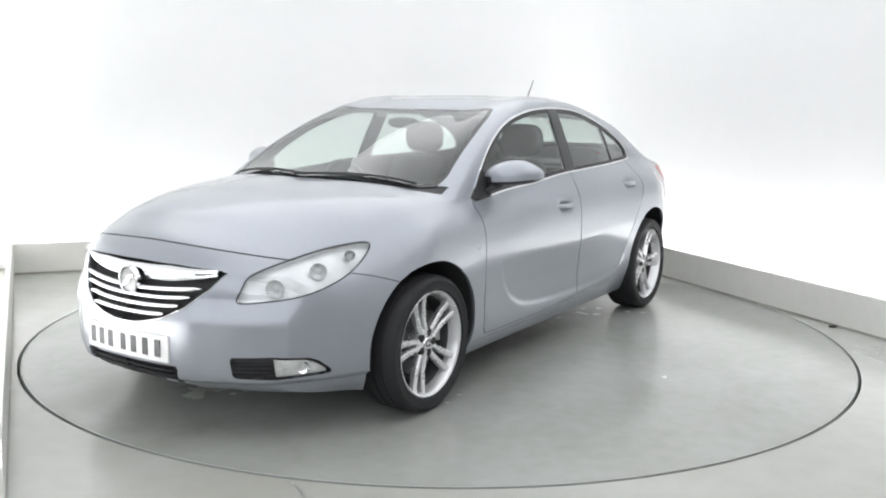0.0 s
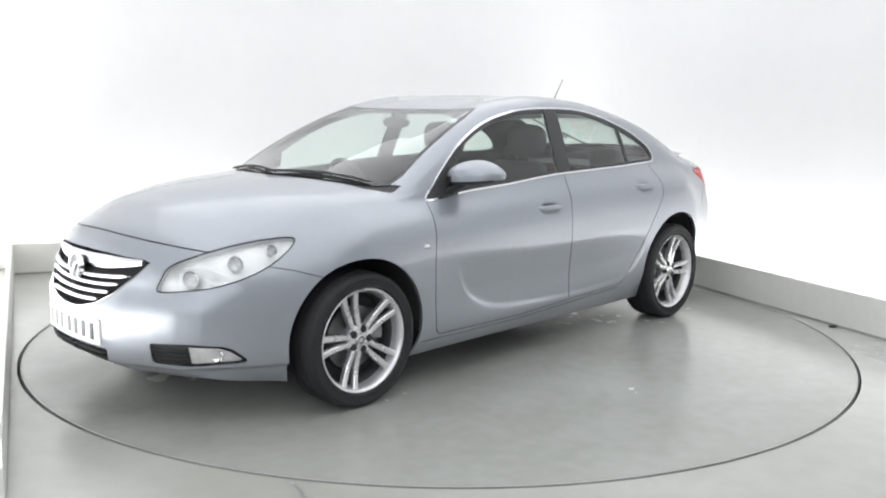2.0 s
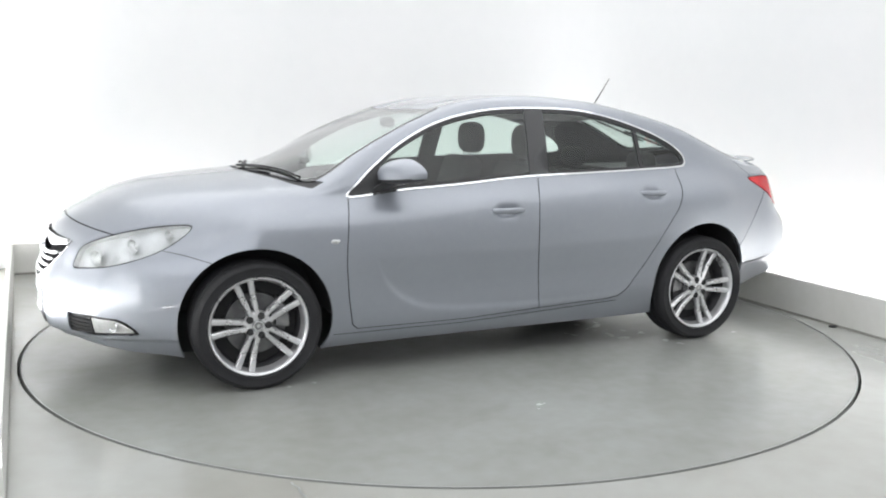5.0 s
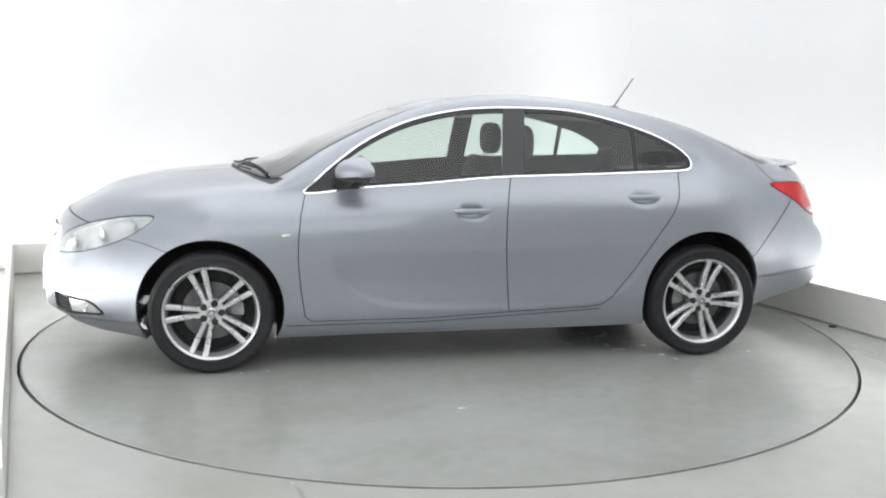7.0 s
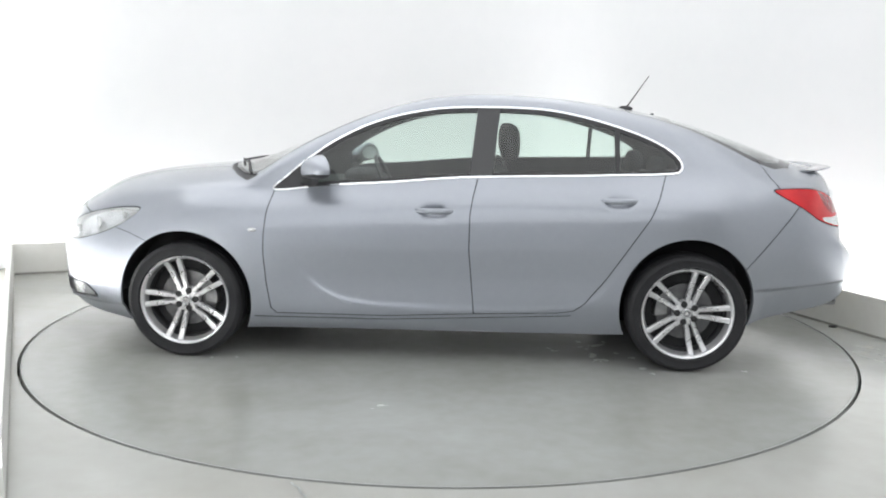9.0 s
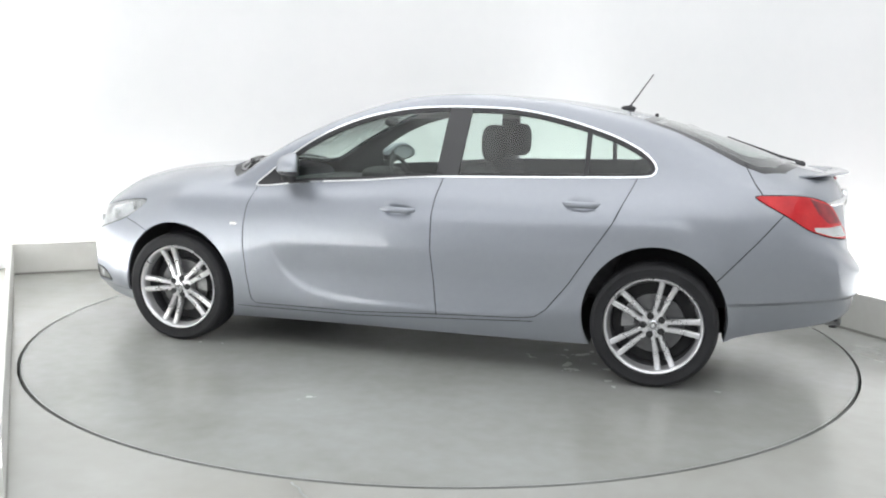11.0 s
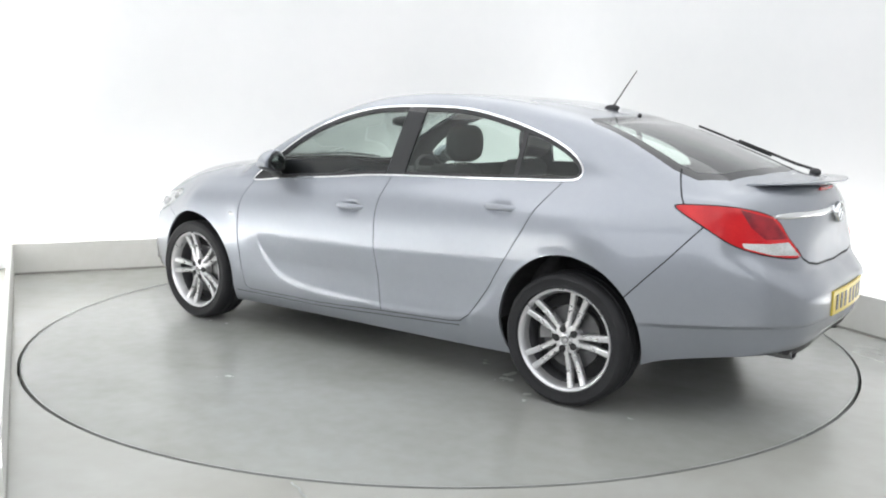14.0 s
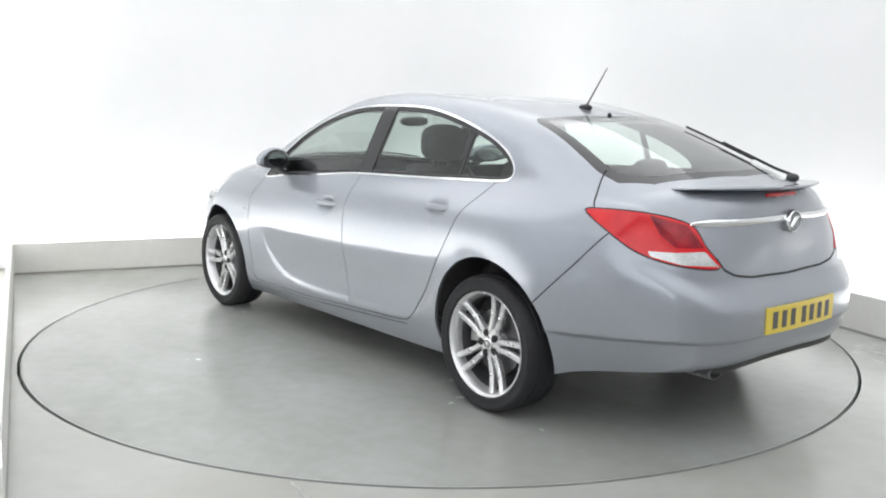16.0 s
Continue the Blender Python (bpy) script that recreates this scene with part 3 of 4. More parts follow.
TAILGATE = [(-.1, .710), (0, .710), (.28, .718), (.39, .735), (.445, .76), (.47, .80), (.56, .95), (.60, 1.3), (-.1, 1.3)]
tailgate_area = area_of("face", TAILGATE, lambda P: -1.80 - P[:, 0], False)
rear_bumper_area = area_of("side", [(-1.60, -.1), (-1.60, .50), (-1.655, .56), (-1.84, .76), (-1.95, .885), (-2.7, .885), (-2.7, -.1)], lambda P: -1.5 - P[:, 0], False)
front_bumper_area = area_of("side", [(1.52, -.1), (1.52, .60), (1.58, .64), (1.70, .678), (1.80, .70), (1.92, .80), (2.7, .92), (2.7, -.1)], lambda P: P[:, 0] - 1.45, False)


class Skin:
    """Polygons on the half body that can be cut along curves."""

    def __init__(self, P):
        n, m = P.shape[:2]
        self.v = P.reshape(-1, 3)
        a = (np.arange(n - 1)[:, None] * m + np.arange(m - 1)[None]).ravel()
        self.f = [tuple(q) for q in np.stack([a, a + 1, a + m + 1, a + m], 1).tolist()]
        dp = np.gradient(P, axis=0)
        dq = np.gradient(P, axis=1)
        nn = np.cross(dq, dp)
        nn /= np.linalg.norm(nn, axis=2)[..., None] + 1e-9
        flip = np.where((nn[..., 1] * P[..., 1] + nn[..., 2] * (P[..., 2] - .6) + nn[..., 0] * P[..., 0] * .3) < 0, -1, 1)
        self.turned = float(np.median(flip)) < 0
        self.n = (nn * np.median(flip)).reshape(-1, 3)

    def cut(self, phi):
        s = phi(self.v)
        s = np.where(np.abs(s) < 2e-4, 0, s)
        sign = np.sign(s)
        extra_v, extra_n, made, out = [], [], {}, []
        base = len(self.v)
        for face in self.f:
            g = [sign[i] for i in face]
            if min(g) >= 0 or max(g) <= 0:
                out.append(face)
                continue
            pos, neg = [], []
            for i, j in zip(face, face[1:] + face[:1]):
                if sign[i] >= 0:
                    pos.append(i)
                if sign[i] <= 0:
                    neg.append(i)
                if sign[i] * sign[j] < 0:
                    e = (min(i, j), max(i, j))
                    if e not in made:
                        t = s[e[0]] / (s[e[0]] - s[e[1]])
                        extra_v.append(self.v[e[0]] * (1 - t) + self.v[e[1]] * t)
                        extra_n.append(self.n[e[0]] * (1 - t) + self.n[e[1]] * t)
                        made[e] = base + len(extra_v) - 1
                    pos.append(made[e])
                    neg.append(made[e])
            out += [tuple(q) for q in (pos, neg) if len(q) > 2]
        self.f = out
        if extra_v:
            self.v = np.concatenate([self.v, np.array(extra_v)])
            self.n = np.concatenate([self.n, np.array(extra_n)])

    def centres(self):
        return np.array([self.v[list(f)].mean(0) for f in self.f])

    def piece(self, pick, side=1, lift=0.0, skirt=0.012, both=False):
        """The picked polygons as a mesh on one side or both, moved along the normal, with a turned-in rim."""
        faces = [self.f[i] for i in np.nonzero(pick)[0]]
        used = sorted({i for f in faces for i in f})
        where = {k: i for i, k in enumerate(used)}
        v = self.v[used] + self.n[used] * lift
        inner = v - self.n[used] * skirt
        faces = [tuple(where[i] for i in f) for f in faces]
        if self.turned:
            faces = [f[::-1] for f in faces]
        edges = {}
        for f in faces:
            for e in zip(f, f[1:] + f[:1]):
                edges[e] = 1
        if skirt:
            n = len(v)
            rim = [e for e in edges if (e[1], e[0]) not in edges and not (abs(v[e[0]][1]) < 1e-5 and abs(v[e[1]][1]) < 1e-5)]
            v = np.concatenate([v, inner])
            faces += [(b, a, a + n, b + n) for a, b in rim]
        if side < 0:
            v, faces = v * np.array([1, -1, 1]), [f[::-1] for f in faces]
        if both:
            n = len(v)
            v, faces = np.concatenate([v, v * np.array([1, -1, 1])]), faces + [tuple(i + n for i in f[::-1]) for f in faces]
        me = bpy.data.meshes.new("piece")
        me.from_pydata(v.tolist(), [], faces)
        bm = bmesh.new()
        bm.from_mesh(me)
        bpy.data.meshes.remove(me)
        bmesh.ops.remove_doubles(bm, verts=bm.verts[:], dist=3e-4)
        bmesh.ops.dissolve_degenerate(bm, edges=bm.edges[:], dist=8e-4)
        return bm


def finish(ob, angle=0.6):
    me = ob.data
    for p in me.polygons:
        p.use_smooth = True
    me.set_sharp_from_angle(angle=angle)
    return ob


car = new("car")
tagged(car, "silver-blue metallic five-door hatchback car parked on the turntable", "car")
skin = Skin(body_grid())
CHROME_W, SEAL_W = .0095, .027
for phi in (dlo, lambda P: dlo(P) - CHROME_W, lambda P: dlo(P) - SEAL_W, arch_front, arch_rear, hood_front, screen, lambda P: screen(P) - .022, cowl,
            backlight, lambda P: backlight(P) - .055, head, lambda P: head(P) - .006, fog, foglamp, grille, intake, tail, lambda P: tail(P) - .006, tailwhite, taildeep):
    skin.cut(phi)
pillar = lambda P: np.minimum(.062 - np.abs(P[:, 0] + .262 + .10 * (P[:, 2] - 1.2)), side_high(P))
quarter = lambda P: np.minimum(.013 - np.abs(P[:, 0] + .985), side_high(P))
sail = lambda P: np.minimum(P[:, 0] - .70, side_high(P))
for phi in (pillar, quarter, sail, front_door, rear_door, tailgate_area, rear_bumper_area, front_bumper_area, *CENTRES, *seams):
    skin.cut(phi)
CEN = skin.centres()
val = {k: f(CEN) for k, f in dict(dlo=dlo, archf=arch_front, archr=arch_rear, hood=hood_front, screen=screen, cowl=cowl, back=backlight, head=head, fog=fog,
                                   foglamp=foglamp, grille=grille, intake=intake, tail=tail, white=tailwhite, deep=taildeep, pillar=pillar, quarter=quarter,
                                   sail=sail, fdoor=front_door, rdoor=rear_door).items()}
seam = np.max([f(CEN) for f in seams], axis=0) > 0
label = np.full(len(CEN), "body", dtype=object)
label[val["fdoor"] > 0] = "front_door"
label[val["rdoor"] > 0] = "rear_door"
label[front_bumper_area(CEN) > 0] = "front_bumper"
label[rear_bumper_area(CEN) > 0] = "rear_bumper"
label[tailgate_area(CEN) > 0] = "tailgate"
label[(CEN[:, 0] < .26) & (CEN[:, 0] > -1.29) & (CEN[:, 2] > 1.36) & (CEN[:, 1] < .57)] = "roof"
label[val["hood"] > 0] = "bonnet"
def flatness(f):
    a, b, c = (skin.v[f[k]] for k in (0, len(f) // 3, 2 * len(f) // 3))
    n = np.cross(b - a, c - a)
    return abs(n[2]) / (np.linalg.norm(n) + 1e-12)


NZ = np.array([flatness(f) if z < .42 else 0 for f, z in zip(skin.f, CEN[:, 2])])
label[NZ > .90] = "underbody"
label[val["cowl"] > 0] = "cowl"
label[val["screen"] > 0] = "screen_edge"
label[val["screen"] > .022] = "windscreen"
label[val["back"] > 0] = "backlight_edge"
label[val["back"] > .055] = "rear_window"
label[val["grille"] > 0] = "grille_hole"
label[val["intake"] > 0] = "grille_hole"
label[val["fog"] > 0] = "fog_recess"
label[val["foglamp"] > 0] = "fog_lamp"
label[seam] = "seam"
label[val["head"] > 0] = "seam"
label[val["head"] > .006] = "headlamp"
label[val["tail"] > 0] = "seam"
label[val["tail"] > .006] = "tail_lamp"
label[(val["tail"] > .006) & (val["deep"] > 0)] = "tail_deep"
label[(val["tail"] > .006) & (val["white"] > 0)] = "tail_white"
d = val["dlo"]
label[d > 0] = "chrome"
label[d > CHROME_W] = "seal"
glass = d > SEAL_W
label[glass & (CEN[:, 0] > -.262)] = "front_glass"
label[glass & (CEN[:, 0] <= -.262)] = "rear_glass"
label[glass & (CEN[:, 0] < -.985)] = "quarter_glass"
label[(d > CHROME_W) & (val["quarter"] > 0)] = "seal"
label[(d > CHROME_W) & (val["sail"] > 0)] = "seal"
label[(d > CHROME_W) & (val["pillar"] > 0)] = "pillar"
label[(val["archf"] > 0) | (val["archr"] > 0)] = "hole"

on = lambda *names: np.isin(label, names)
part_of = lambda name, pick, material, words="", side=0, lift=0.0, skirt=0.012, parent=None: finish(
    part(name, skin.piece(pick, side or 1, lift, skirt, side == 0), material, parent or car, words))
body = part_of("body", on("body"), CAR_PAINT)
part_of("roof", on("roof"), CAR_PAINT)
bonnet = part_of("bonnet", on("bonnet"), CAR_PAINT)
front_bumper = part_of("front_bumper", on("front_bumper"), CAR_PAINT)
rear_bumper = part_of("rear_bumper", on("rear_bumper"), CAR_PAINT)
tailgate = part_of("tailgate", on("tailgate"), CAR_PAINT)
part_of("shut_line", on("seam"), GAP_DARK, "dark shut lines between the panels", lift=-0.003, skirt=0)
part_of("underbody", on("underbody"), LINER, "black underside", skirt=0)
part_of("scuttle", on("cowl"), BLACK, "black plastic scuttle below the windscreen", lift=-0.006)
part_of("windscreen_border", on("screen_edge"), GLOSS_BLACK, "black printed glass border")
part_of("windscreen", on("windscreen"), GLASS, "tinted clear windscreen", skirt=0)
part_of("rear_window_border", on("backlight_edge"), GLOSS_BLACK, "black printed glass border")
part_of("rear_window", on("rear_window"), GLASS, "tinted rear window", skirt=0)
doors = {}
for s in (1, -1):
    for nm, lab, gl in (("front_door", "front_door", "front_glass"), ("rear_door", "rear_door", "rear_glass")):
        doors[nm, s] = part_of(nm, on(lab), CAR_PAINT, side=s)
        part_of("door_glass", on(gl), GLASS, "green-tinted side glass", side=s, lift=-0.006, skirt=0, parent=doors[nm, s])
    part_of("quarter_glass", on("quarter_glass"), GLASS, "green-tinted quarter glass", side=s, lift=-0.006, skirt=0)
    part_of("window_trim", on("chrome"), CHROME, "chrome strip round the side windows", side=s, lift=0.004, skirt=0.014)
    part_of("window_seal", on("seal"), BLACK, "black rubber window seal", side=s, lift=-0.003)
    part_of("centre_pillar", on("pillar"), GLOSS_BLACK, "gloss black centre pillar cover", side=s, lift=-0.002)
    hl = part_of("headlamp", on("headlamp"), LENS, "clear headlamp lens", side=s, skirt=0)
    part_of("reflector", on("headlamp"), LAMP_WHITE, "bright silver lamp bowl", side=s, lift=-0.03, skirt=-0.028, parent=hl)
    fl = part_of("fog_grille", on("fog_recess"), BLACK, "black slatted fog lamp surround", side=s, lift=-0.02, skirt=-0.02, parent=front_bumper)
    part_of("fog_lamp", on("fog_lamp"), LAMP_WHITE, "clear front fog lamp", side=s, lift=-0.006, parent=front_bumper)
    tl = part_of("tail_lamp", on("tail_lamp"), RED, "glossy red tail lamp", side=s, lift=0.003)
    part_of("brake_section", on("tail_deep"), DEEP_RED, "deep red lamp section", side=s, lift=0.003, parent=tl)
    part_of("reversing_section", on("tail_white"), LAMP_WHITE, "clear reversing lamp section", side=s, lift=0.003, parent=tl)
part_of("grille_backing", on("grille_hole"), LINER, "black grille backing", lift=-0.035, skirt=-0.035)
inner = (label != "hole") & ~on("windscreen", "rear_window", "front_glass", "rear_glass", "quarter_glass", "headlamp")
inner &= (CEN[:, 0] < 1.10) & (CEN[:, 0] > -2.05) & (CEN[:, 2] > .30)
part_of("cabin_lining", inner & (CEN[:, 2] < 1.33), TRIM, "dark cabin side trim", lift=-0.022, skirt=0)
part_of("headliner", inner & (CEN[:, 2] >= 1.33), HEADLINER, "pale roof lining", lift=-0.022, skirt=0)


# ---- car parts: wheels ----
from mathutils.bvhtree import BVHTree

GRID = body_grid(200, 6)
_n, _m = GRID.shape[:2]
_a = (np.arange(_n - 1)[:, None] * _m + np.arange(_m - 1)[None]).ravel()
HALF = BVHTree.FromPolygons([Vector(p) for p in GRID.reshape(-1, 3).tolist()], np.stack([_a, _a + 1, _a + _m + 1, _a + _m], 1).tolist())


def from_side(x, z):
    """The body's side at (x, z): its y."""
    hit = HALF.ray_cast(Vector((x, 3, z)), Vector((0, -1, 0)))[0]
    return hit.y if hit else 0.85


def from_top(x, y):
    hit = HALF.ray_cast(Vector((x, abs(y) + 1e-4, 3)), Vector((0, 0, -1)))[0]
    return hit.z if hit else 1.0


def from_end(y, z, end):
    hit = HALF.ray_cast(Vector((4 * end, abs(y) + 1e-4, z)), Vector((-end, 0, 0)))[0]
    return hit.x if hit else 2.2 * end


def lathe(profile, n=80):
    """A ring of revolution about y, from (radius, y) points."""
    bm = bmesh.new()
    rows = []
    for i in range(n):
        a = 2 * math.pi * i / n
        rows.append([bm.verts.new((r * math.cos(a), y, r * math.sin(a))) for r, y in profile])
    for i in range(n):
        p, q = rows[i], rows[(i + 1) % n]
        for k in range(len(profile) - 1):
            bm.faces.new((p[k], q[k], q[k + 1], p[k + 1]))
    bmesh.ops.remove_doubles(bm, verts=bm.verts[:], dist=1e-6)
    bmesh.ops.recalc_face_normals(bm, faces=bm.faces[:])
    return bm


def sweep(path, section, closed_ends=True):
    """A bar along a path of (centre, across, up) with a cross-section of (a, b) factors."""
    bm = bmesh.new()
    rows = [[bm.verts.new(Vector(c) + Vector(u) * a + Vector(w) * b) for a, b in section] for c, u, w in path]
    n = len(section)
    for p, q in zip(rows[:-1], rows[1:]):
        for i in range(n):
            bm.faces.new((p[i], p[(i + 1) % n], q[(i + 1) % n], q[i]))
    if closed_ends:
        bm.faces.new(rows[0][::-1])
        bm.faces.new(rows[-1])
    bmesh.ops.recalc_face_normals(bm, faces=bm.faces[:])
    return bm


def oval(n=12):
    return [(math.cos(2 * math.pi * i / n), math.sin(2 * math.pi * i / n)) for i in range(n)]


def ball(centre, radii, u=24, v=14, power=1.0):
    bm = bmesh.new()
    bmesh.ops.create_uvsphere(bm, u_segments=u, v_segments=v, radius=1)
    for w in bm.verts:
        c = [math.copysign(abs(q) ** power, q) for q in w.co]
        w.co = Vector([centre[k] + radii[k] * c[k] for k in range(3)])
    return bm


def box(x0, x1, y0, y1, z0, z1, r=0.0, seg=2):
    bm = prism([(x0, y0), (x1, y0), (x1, y1), (x0, y1)], z0, z1)
    return bevelled(bm, r, seg) if r else bm


def wheel_meshes():
    made = {}

    def keep(name, bm, material):
        for v in bm.verts:
            v.co.x *= .985
            v.co.z *= .985
        ob = mesh_object(name, bm, material)
        finish(ob, 0.7)
        made[name] = ob.data
        bpy.data.objects.remove(ob)
    tread = [(.321, -.090), (.3248, -.06), (.3250, -.056), (.319, -.053), (.319, -.047), (.3252, -.044), (.3254, -.004), (.319, -.002), (.319, .004), (.3254, .006),
             (.3252, .044), (.319, .047), (.319, .053), (.3248, .056), (.3215, .090)]
    keep("tyre", lathe([(.245, -.09), (.262, -.104), (.295, -.108), (.312, -.102)] + tread + [(.313, .102), (.302, .109), (.298, .1105), (.2945, .109), (.276, .110), (.264, .107), (.260, .1085), (.257, .105), (.252, .098), (.243, .088)], 96), RUBBER)
    keep("wheel", lathe([(.222, .040), (.228, .062), (.234, .086), (.241, .098), (.248, .101), (.2525, .097), (.250, .088), (.246, .084)], 96), ALLOY)
    keep("barrel", lathe([(.252, -.10), (.232, -.085), (.220, -.03), (.221, .040), (.224, .045)], 64), BARREL)
    keep("back_plate", lathe([(.05, -.022), (.215, -.03), (.219, -.034)], 48), LINER)
    sec = [(-1, -.9), (-1, -.1), (-.62, .1), (.62, .1), (1, -.1), (1, -.9)]
    for sgn, nm in ((1, "spoke_a"), (-1, "spoke_b")):
        path = []
        for f in np.linspace(0, 1, 7):
            r = .036 + f * .200
            lat = sgn * (.0165 + .021 * f ** 1.3)
            w = .0125 + .003 * f
            y = .070 + .004 * f - .016 * math.sin(math.pi * f) * 0.5 + .010 * f ** 3
            path.append(((r, y, lat), (0, 0, w), (0, .032 - .006 * f, 0)))
        keep(nm, sweep(path, sec), ALLOY)
    keep("hub", lathe([(0.0, .066), (.030, .066), (.034, .070), (.062, .068), (.070, .060), (.072, .02), (.06, -.02), (0, -.02)], 48), ALLOY)
    keep("centre_cap", lathe([(0, .078), (.018, .078), (.026, .076), (.030, .070), (.030, .06), (0, .06)], 32), CHROME)
    keep("cap_emblem", lathe([(.010, .0795), (.013, .081), (.018, .0805), (.020, .0775), (.010, .0775)], 28), STEEL)
    keep("lug_nut", lathe([(0, .079), (.008, .079), (.010, .0765), (.0185, .076), (.0185, .06), (0, .06)], 14), LINER)
    keep("brake_disc", lathe([(.06, .012), (.155, .012), (.157, .008), (.157, -.014), (.06, -.014), (.06, .012)], 64), BRAKE)
    bm = bmesh.new()
    rows = []
    for f in np.linspace(-.5, .5, 9):
        rows.append([bm.verts.new((r * math.cos(f), y, r * math.sin(f))) for r, y in ((.10, .03), (.165, .034), (.172, .02), (.172, -.03), (.10, -.03))])
    for p, q in zip(rows[:-1], rows[1:]):
        for i in range(5):
            bm.faces.new((p[i], p[(i + 1) % 5], q[(i + 1) % 5], q[i]))
    bm.faces.new(rows[0]), bm.faces.new(rows[-1])
    bmesh.ops.recalc_face_normals(bm, faces=bm.faces[:])
    keep("brake_caliper", bm, STEEL)
    return made


def add_wheel(made, x, side, turn):
    def child(name, data, m, words=""):
        ob = new(name, data)
        ob.parent = w
        ob.matrix_local = m
        return tagged(ob, words)
    w = new("wheel", made["wheel"])
    w.parent = car
    w.matrix_local = pose(x, .808 * side, .3205, 0, 0, 0 if side > 0 else 180)
    tagged(w, "silver alloy wheel with five twin spokes")
    flat = pose(0, 0, 0, 0, 0, 0)
    child("tyre", made["tyre"], flat, "black road tyre")
    child("barrel", made["barrel"], flat, "dark inner rim barrel")
    child("back_plate", made["back_plate"], flat)
    child("hub", made["hub"], flat)
    child("centre_cap", made["centre_cap"], flat)
    child("cap_emblem", made["cap_emblem"], flat)
    child("brake_disc", made["brake_disc"], flat, "bare steel brake disc")
    child("brake_caliper", made["brake_caliper"], pose(0, 0, 0, 0, 200 if x > 0 else -20))
    for k in range(5):
        a = turn + 72 * k
        child("spoke", made["spoke_a"], pose(0, 0, 0, 0, a))
        child("spoke", made["spoke_b"], pose(0, 0, 0, 0, a))
        b = math.radians(a + 36)
        child("lug_nut", made["lug_nut"], Matrix.Translation((.050 * math.cos(b), -.003, -.050 * math.sin(b))))


MADE = wheel_meshes()
for x, turn in ((1.369, 0.0), (-1.369, 180.0)):
    for s in (1, -1):
        add_wheel(MADE, x, s, turn)


def arch_liner(cx, cz, rx, rz):
    for s in (1, -1):
        bm = bmesh.new()
        n = 32
        rows = []
        for i in range(n + 1):
            a = math.radians(2 + 176 * i / n)
            p = (cx + (rx + .012) * math.cos(a), cz + (rz + .012) * math.sin(a))
            inset = .07 * max(0, math.cos(a) * (1 if cx > 0 else -1)) ** 2
            rows.append([bm.verts.new((p[0], s * y, max(p[1], .20))) for y in (.895 - inset, .52)])
        mid = bm.verts.new((cx, s * .52, cz))
        for p, q in zip(rows[:-1], rows[1:]):
            bm.faces.new((p[0], q[0], q[1], p[1]))
            bm.faces.new((p[1], q[1], mid))
        part("wheel_arch_liner", bm, LINER, car, "black inner wheel arch")


arch_liner(1.374, .332, .376, .375)
arch_liner(-1.367, .350, .362, .378)


# ---- car parts: front ----
def bar_on_nose(name, y0, y1, z_of, height, lift, material, end=1, words="", depth=.012, n=25, parent=None, ramp=22):
    """A bar that follows the nose or tail from y0 to y1."""
    path = []
    for f in np.linspace(0, 1, n):
        y = y0 + (y1 - y0) * f
        z = z_of(y)
        taper = min(1.0, ramp * min(f, 1 - f) + .45)
        path.append(((from_end(y, z, end) + end * lift, y, z), (0, 0, height / 2 * taper), (end * depth / 2, 0, 0)))
    return finish(part(name, sweep(path, oval(10)), material, parent or car, words), 1.0)


def grille_half(z):
    """Half width of the grille opening at a height."""
    return float(np.interp(z, [.488, .496, .528, .577, .652, .713], [.03, .11, .226, .315, .398, .446]))


def badge(name, x, y, z, end, radius):
    tilt = pose(x, y, z, 0, 0, 90 if end < 0 else -90)
    bm = lathe([(radius * .82, 0), (radius * .86, .008), (radius * .94, .011), (radius, .006), (radius, -.012), (radius * .82, -.012), (radius * .82, 0)], 40)
    bmesh.ops.transform(bm, matrix=tilt, verts=bm.verts[:])
    ring = finish(part(name, bm, CHROME, car, "round chrome badge"))
    bm = lathe([(0, .004), (radius * .84, .002), (radius * .84, -.012), (0, -.012)], 32)
    bmesh.ops.transform(bm, matrix=tilt, verts=bm.verts[:])
    part("badge_face", bm, STEEL, ring)
    path = [((px * radius, .006, pz * radius), (radius * .12 * w, 0, radius * .12 * w), (0, .006, 0)) for px, pz, w in ((-.62, .42, .5), (-.1, .22, 1.2), (.12, -.1, 1.3), (.55, -.45, .5))]
    bm = sweep(path, oval(8))
    bmesh.ops.transform(bm, matrix=tilt, verts=bm.verts[:])
    finish(part("badge_emblem", bm, CHROME, ring))


bar_on_nose("grille_bar", -.415, .415, lambda y: .693 + .09 * y * y, .068, -.006, CHROME, words="broad chrome bar across the grille top", depth=.020, n=41, ramp=2.2)
for z in (.630, .597, .564, .531):
    w = grille_half(z) - .008
    bar_on_nose("grille_slat", -w, w, lambda y, z=z: z + .14 * y * y, .020, -.008, CHROME, words="thin chrome grille slat", depth=.030)
# chrome edge of the grille opening
for s in (1, -1):
    path = []
    for y, z in [(.0, .485), (.06, .487), (.13, .499), (.228, .524), (.317, .573), (.401, .650), (.449, .710)]:
        path.append(((from_end(y, z, 1) + .001, s * y, z), (.004, 0, 0), (0, .003 * s, .006)))
    finish(part("grille_surround", sweep(path, oval(8)), CHROME, car, "chrome grille edge"), 1.0)
badge("front_badge", from_end(0, .655, 1) + .012, 0, .655, 1, .060)
for z in (.304, .280, .256):
    bar_on_nose("intake_slat", -.262, .262, lambda y, z=z: z, .010, -.014, BLACK, words="black intake slat", depth=.03)


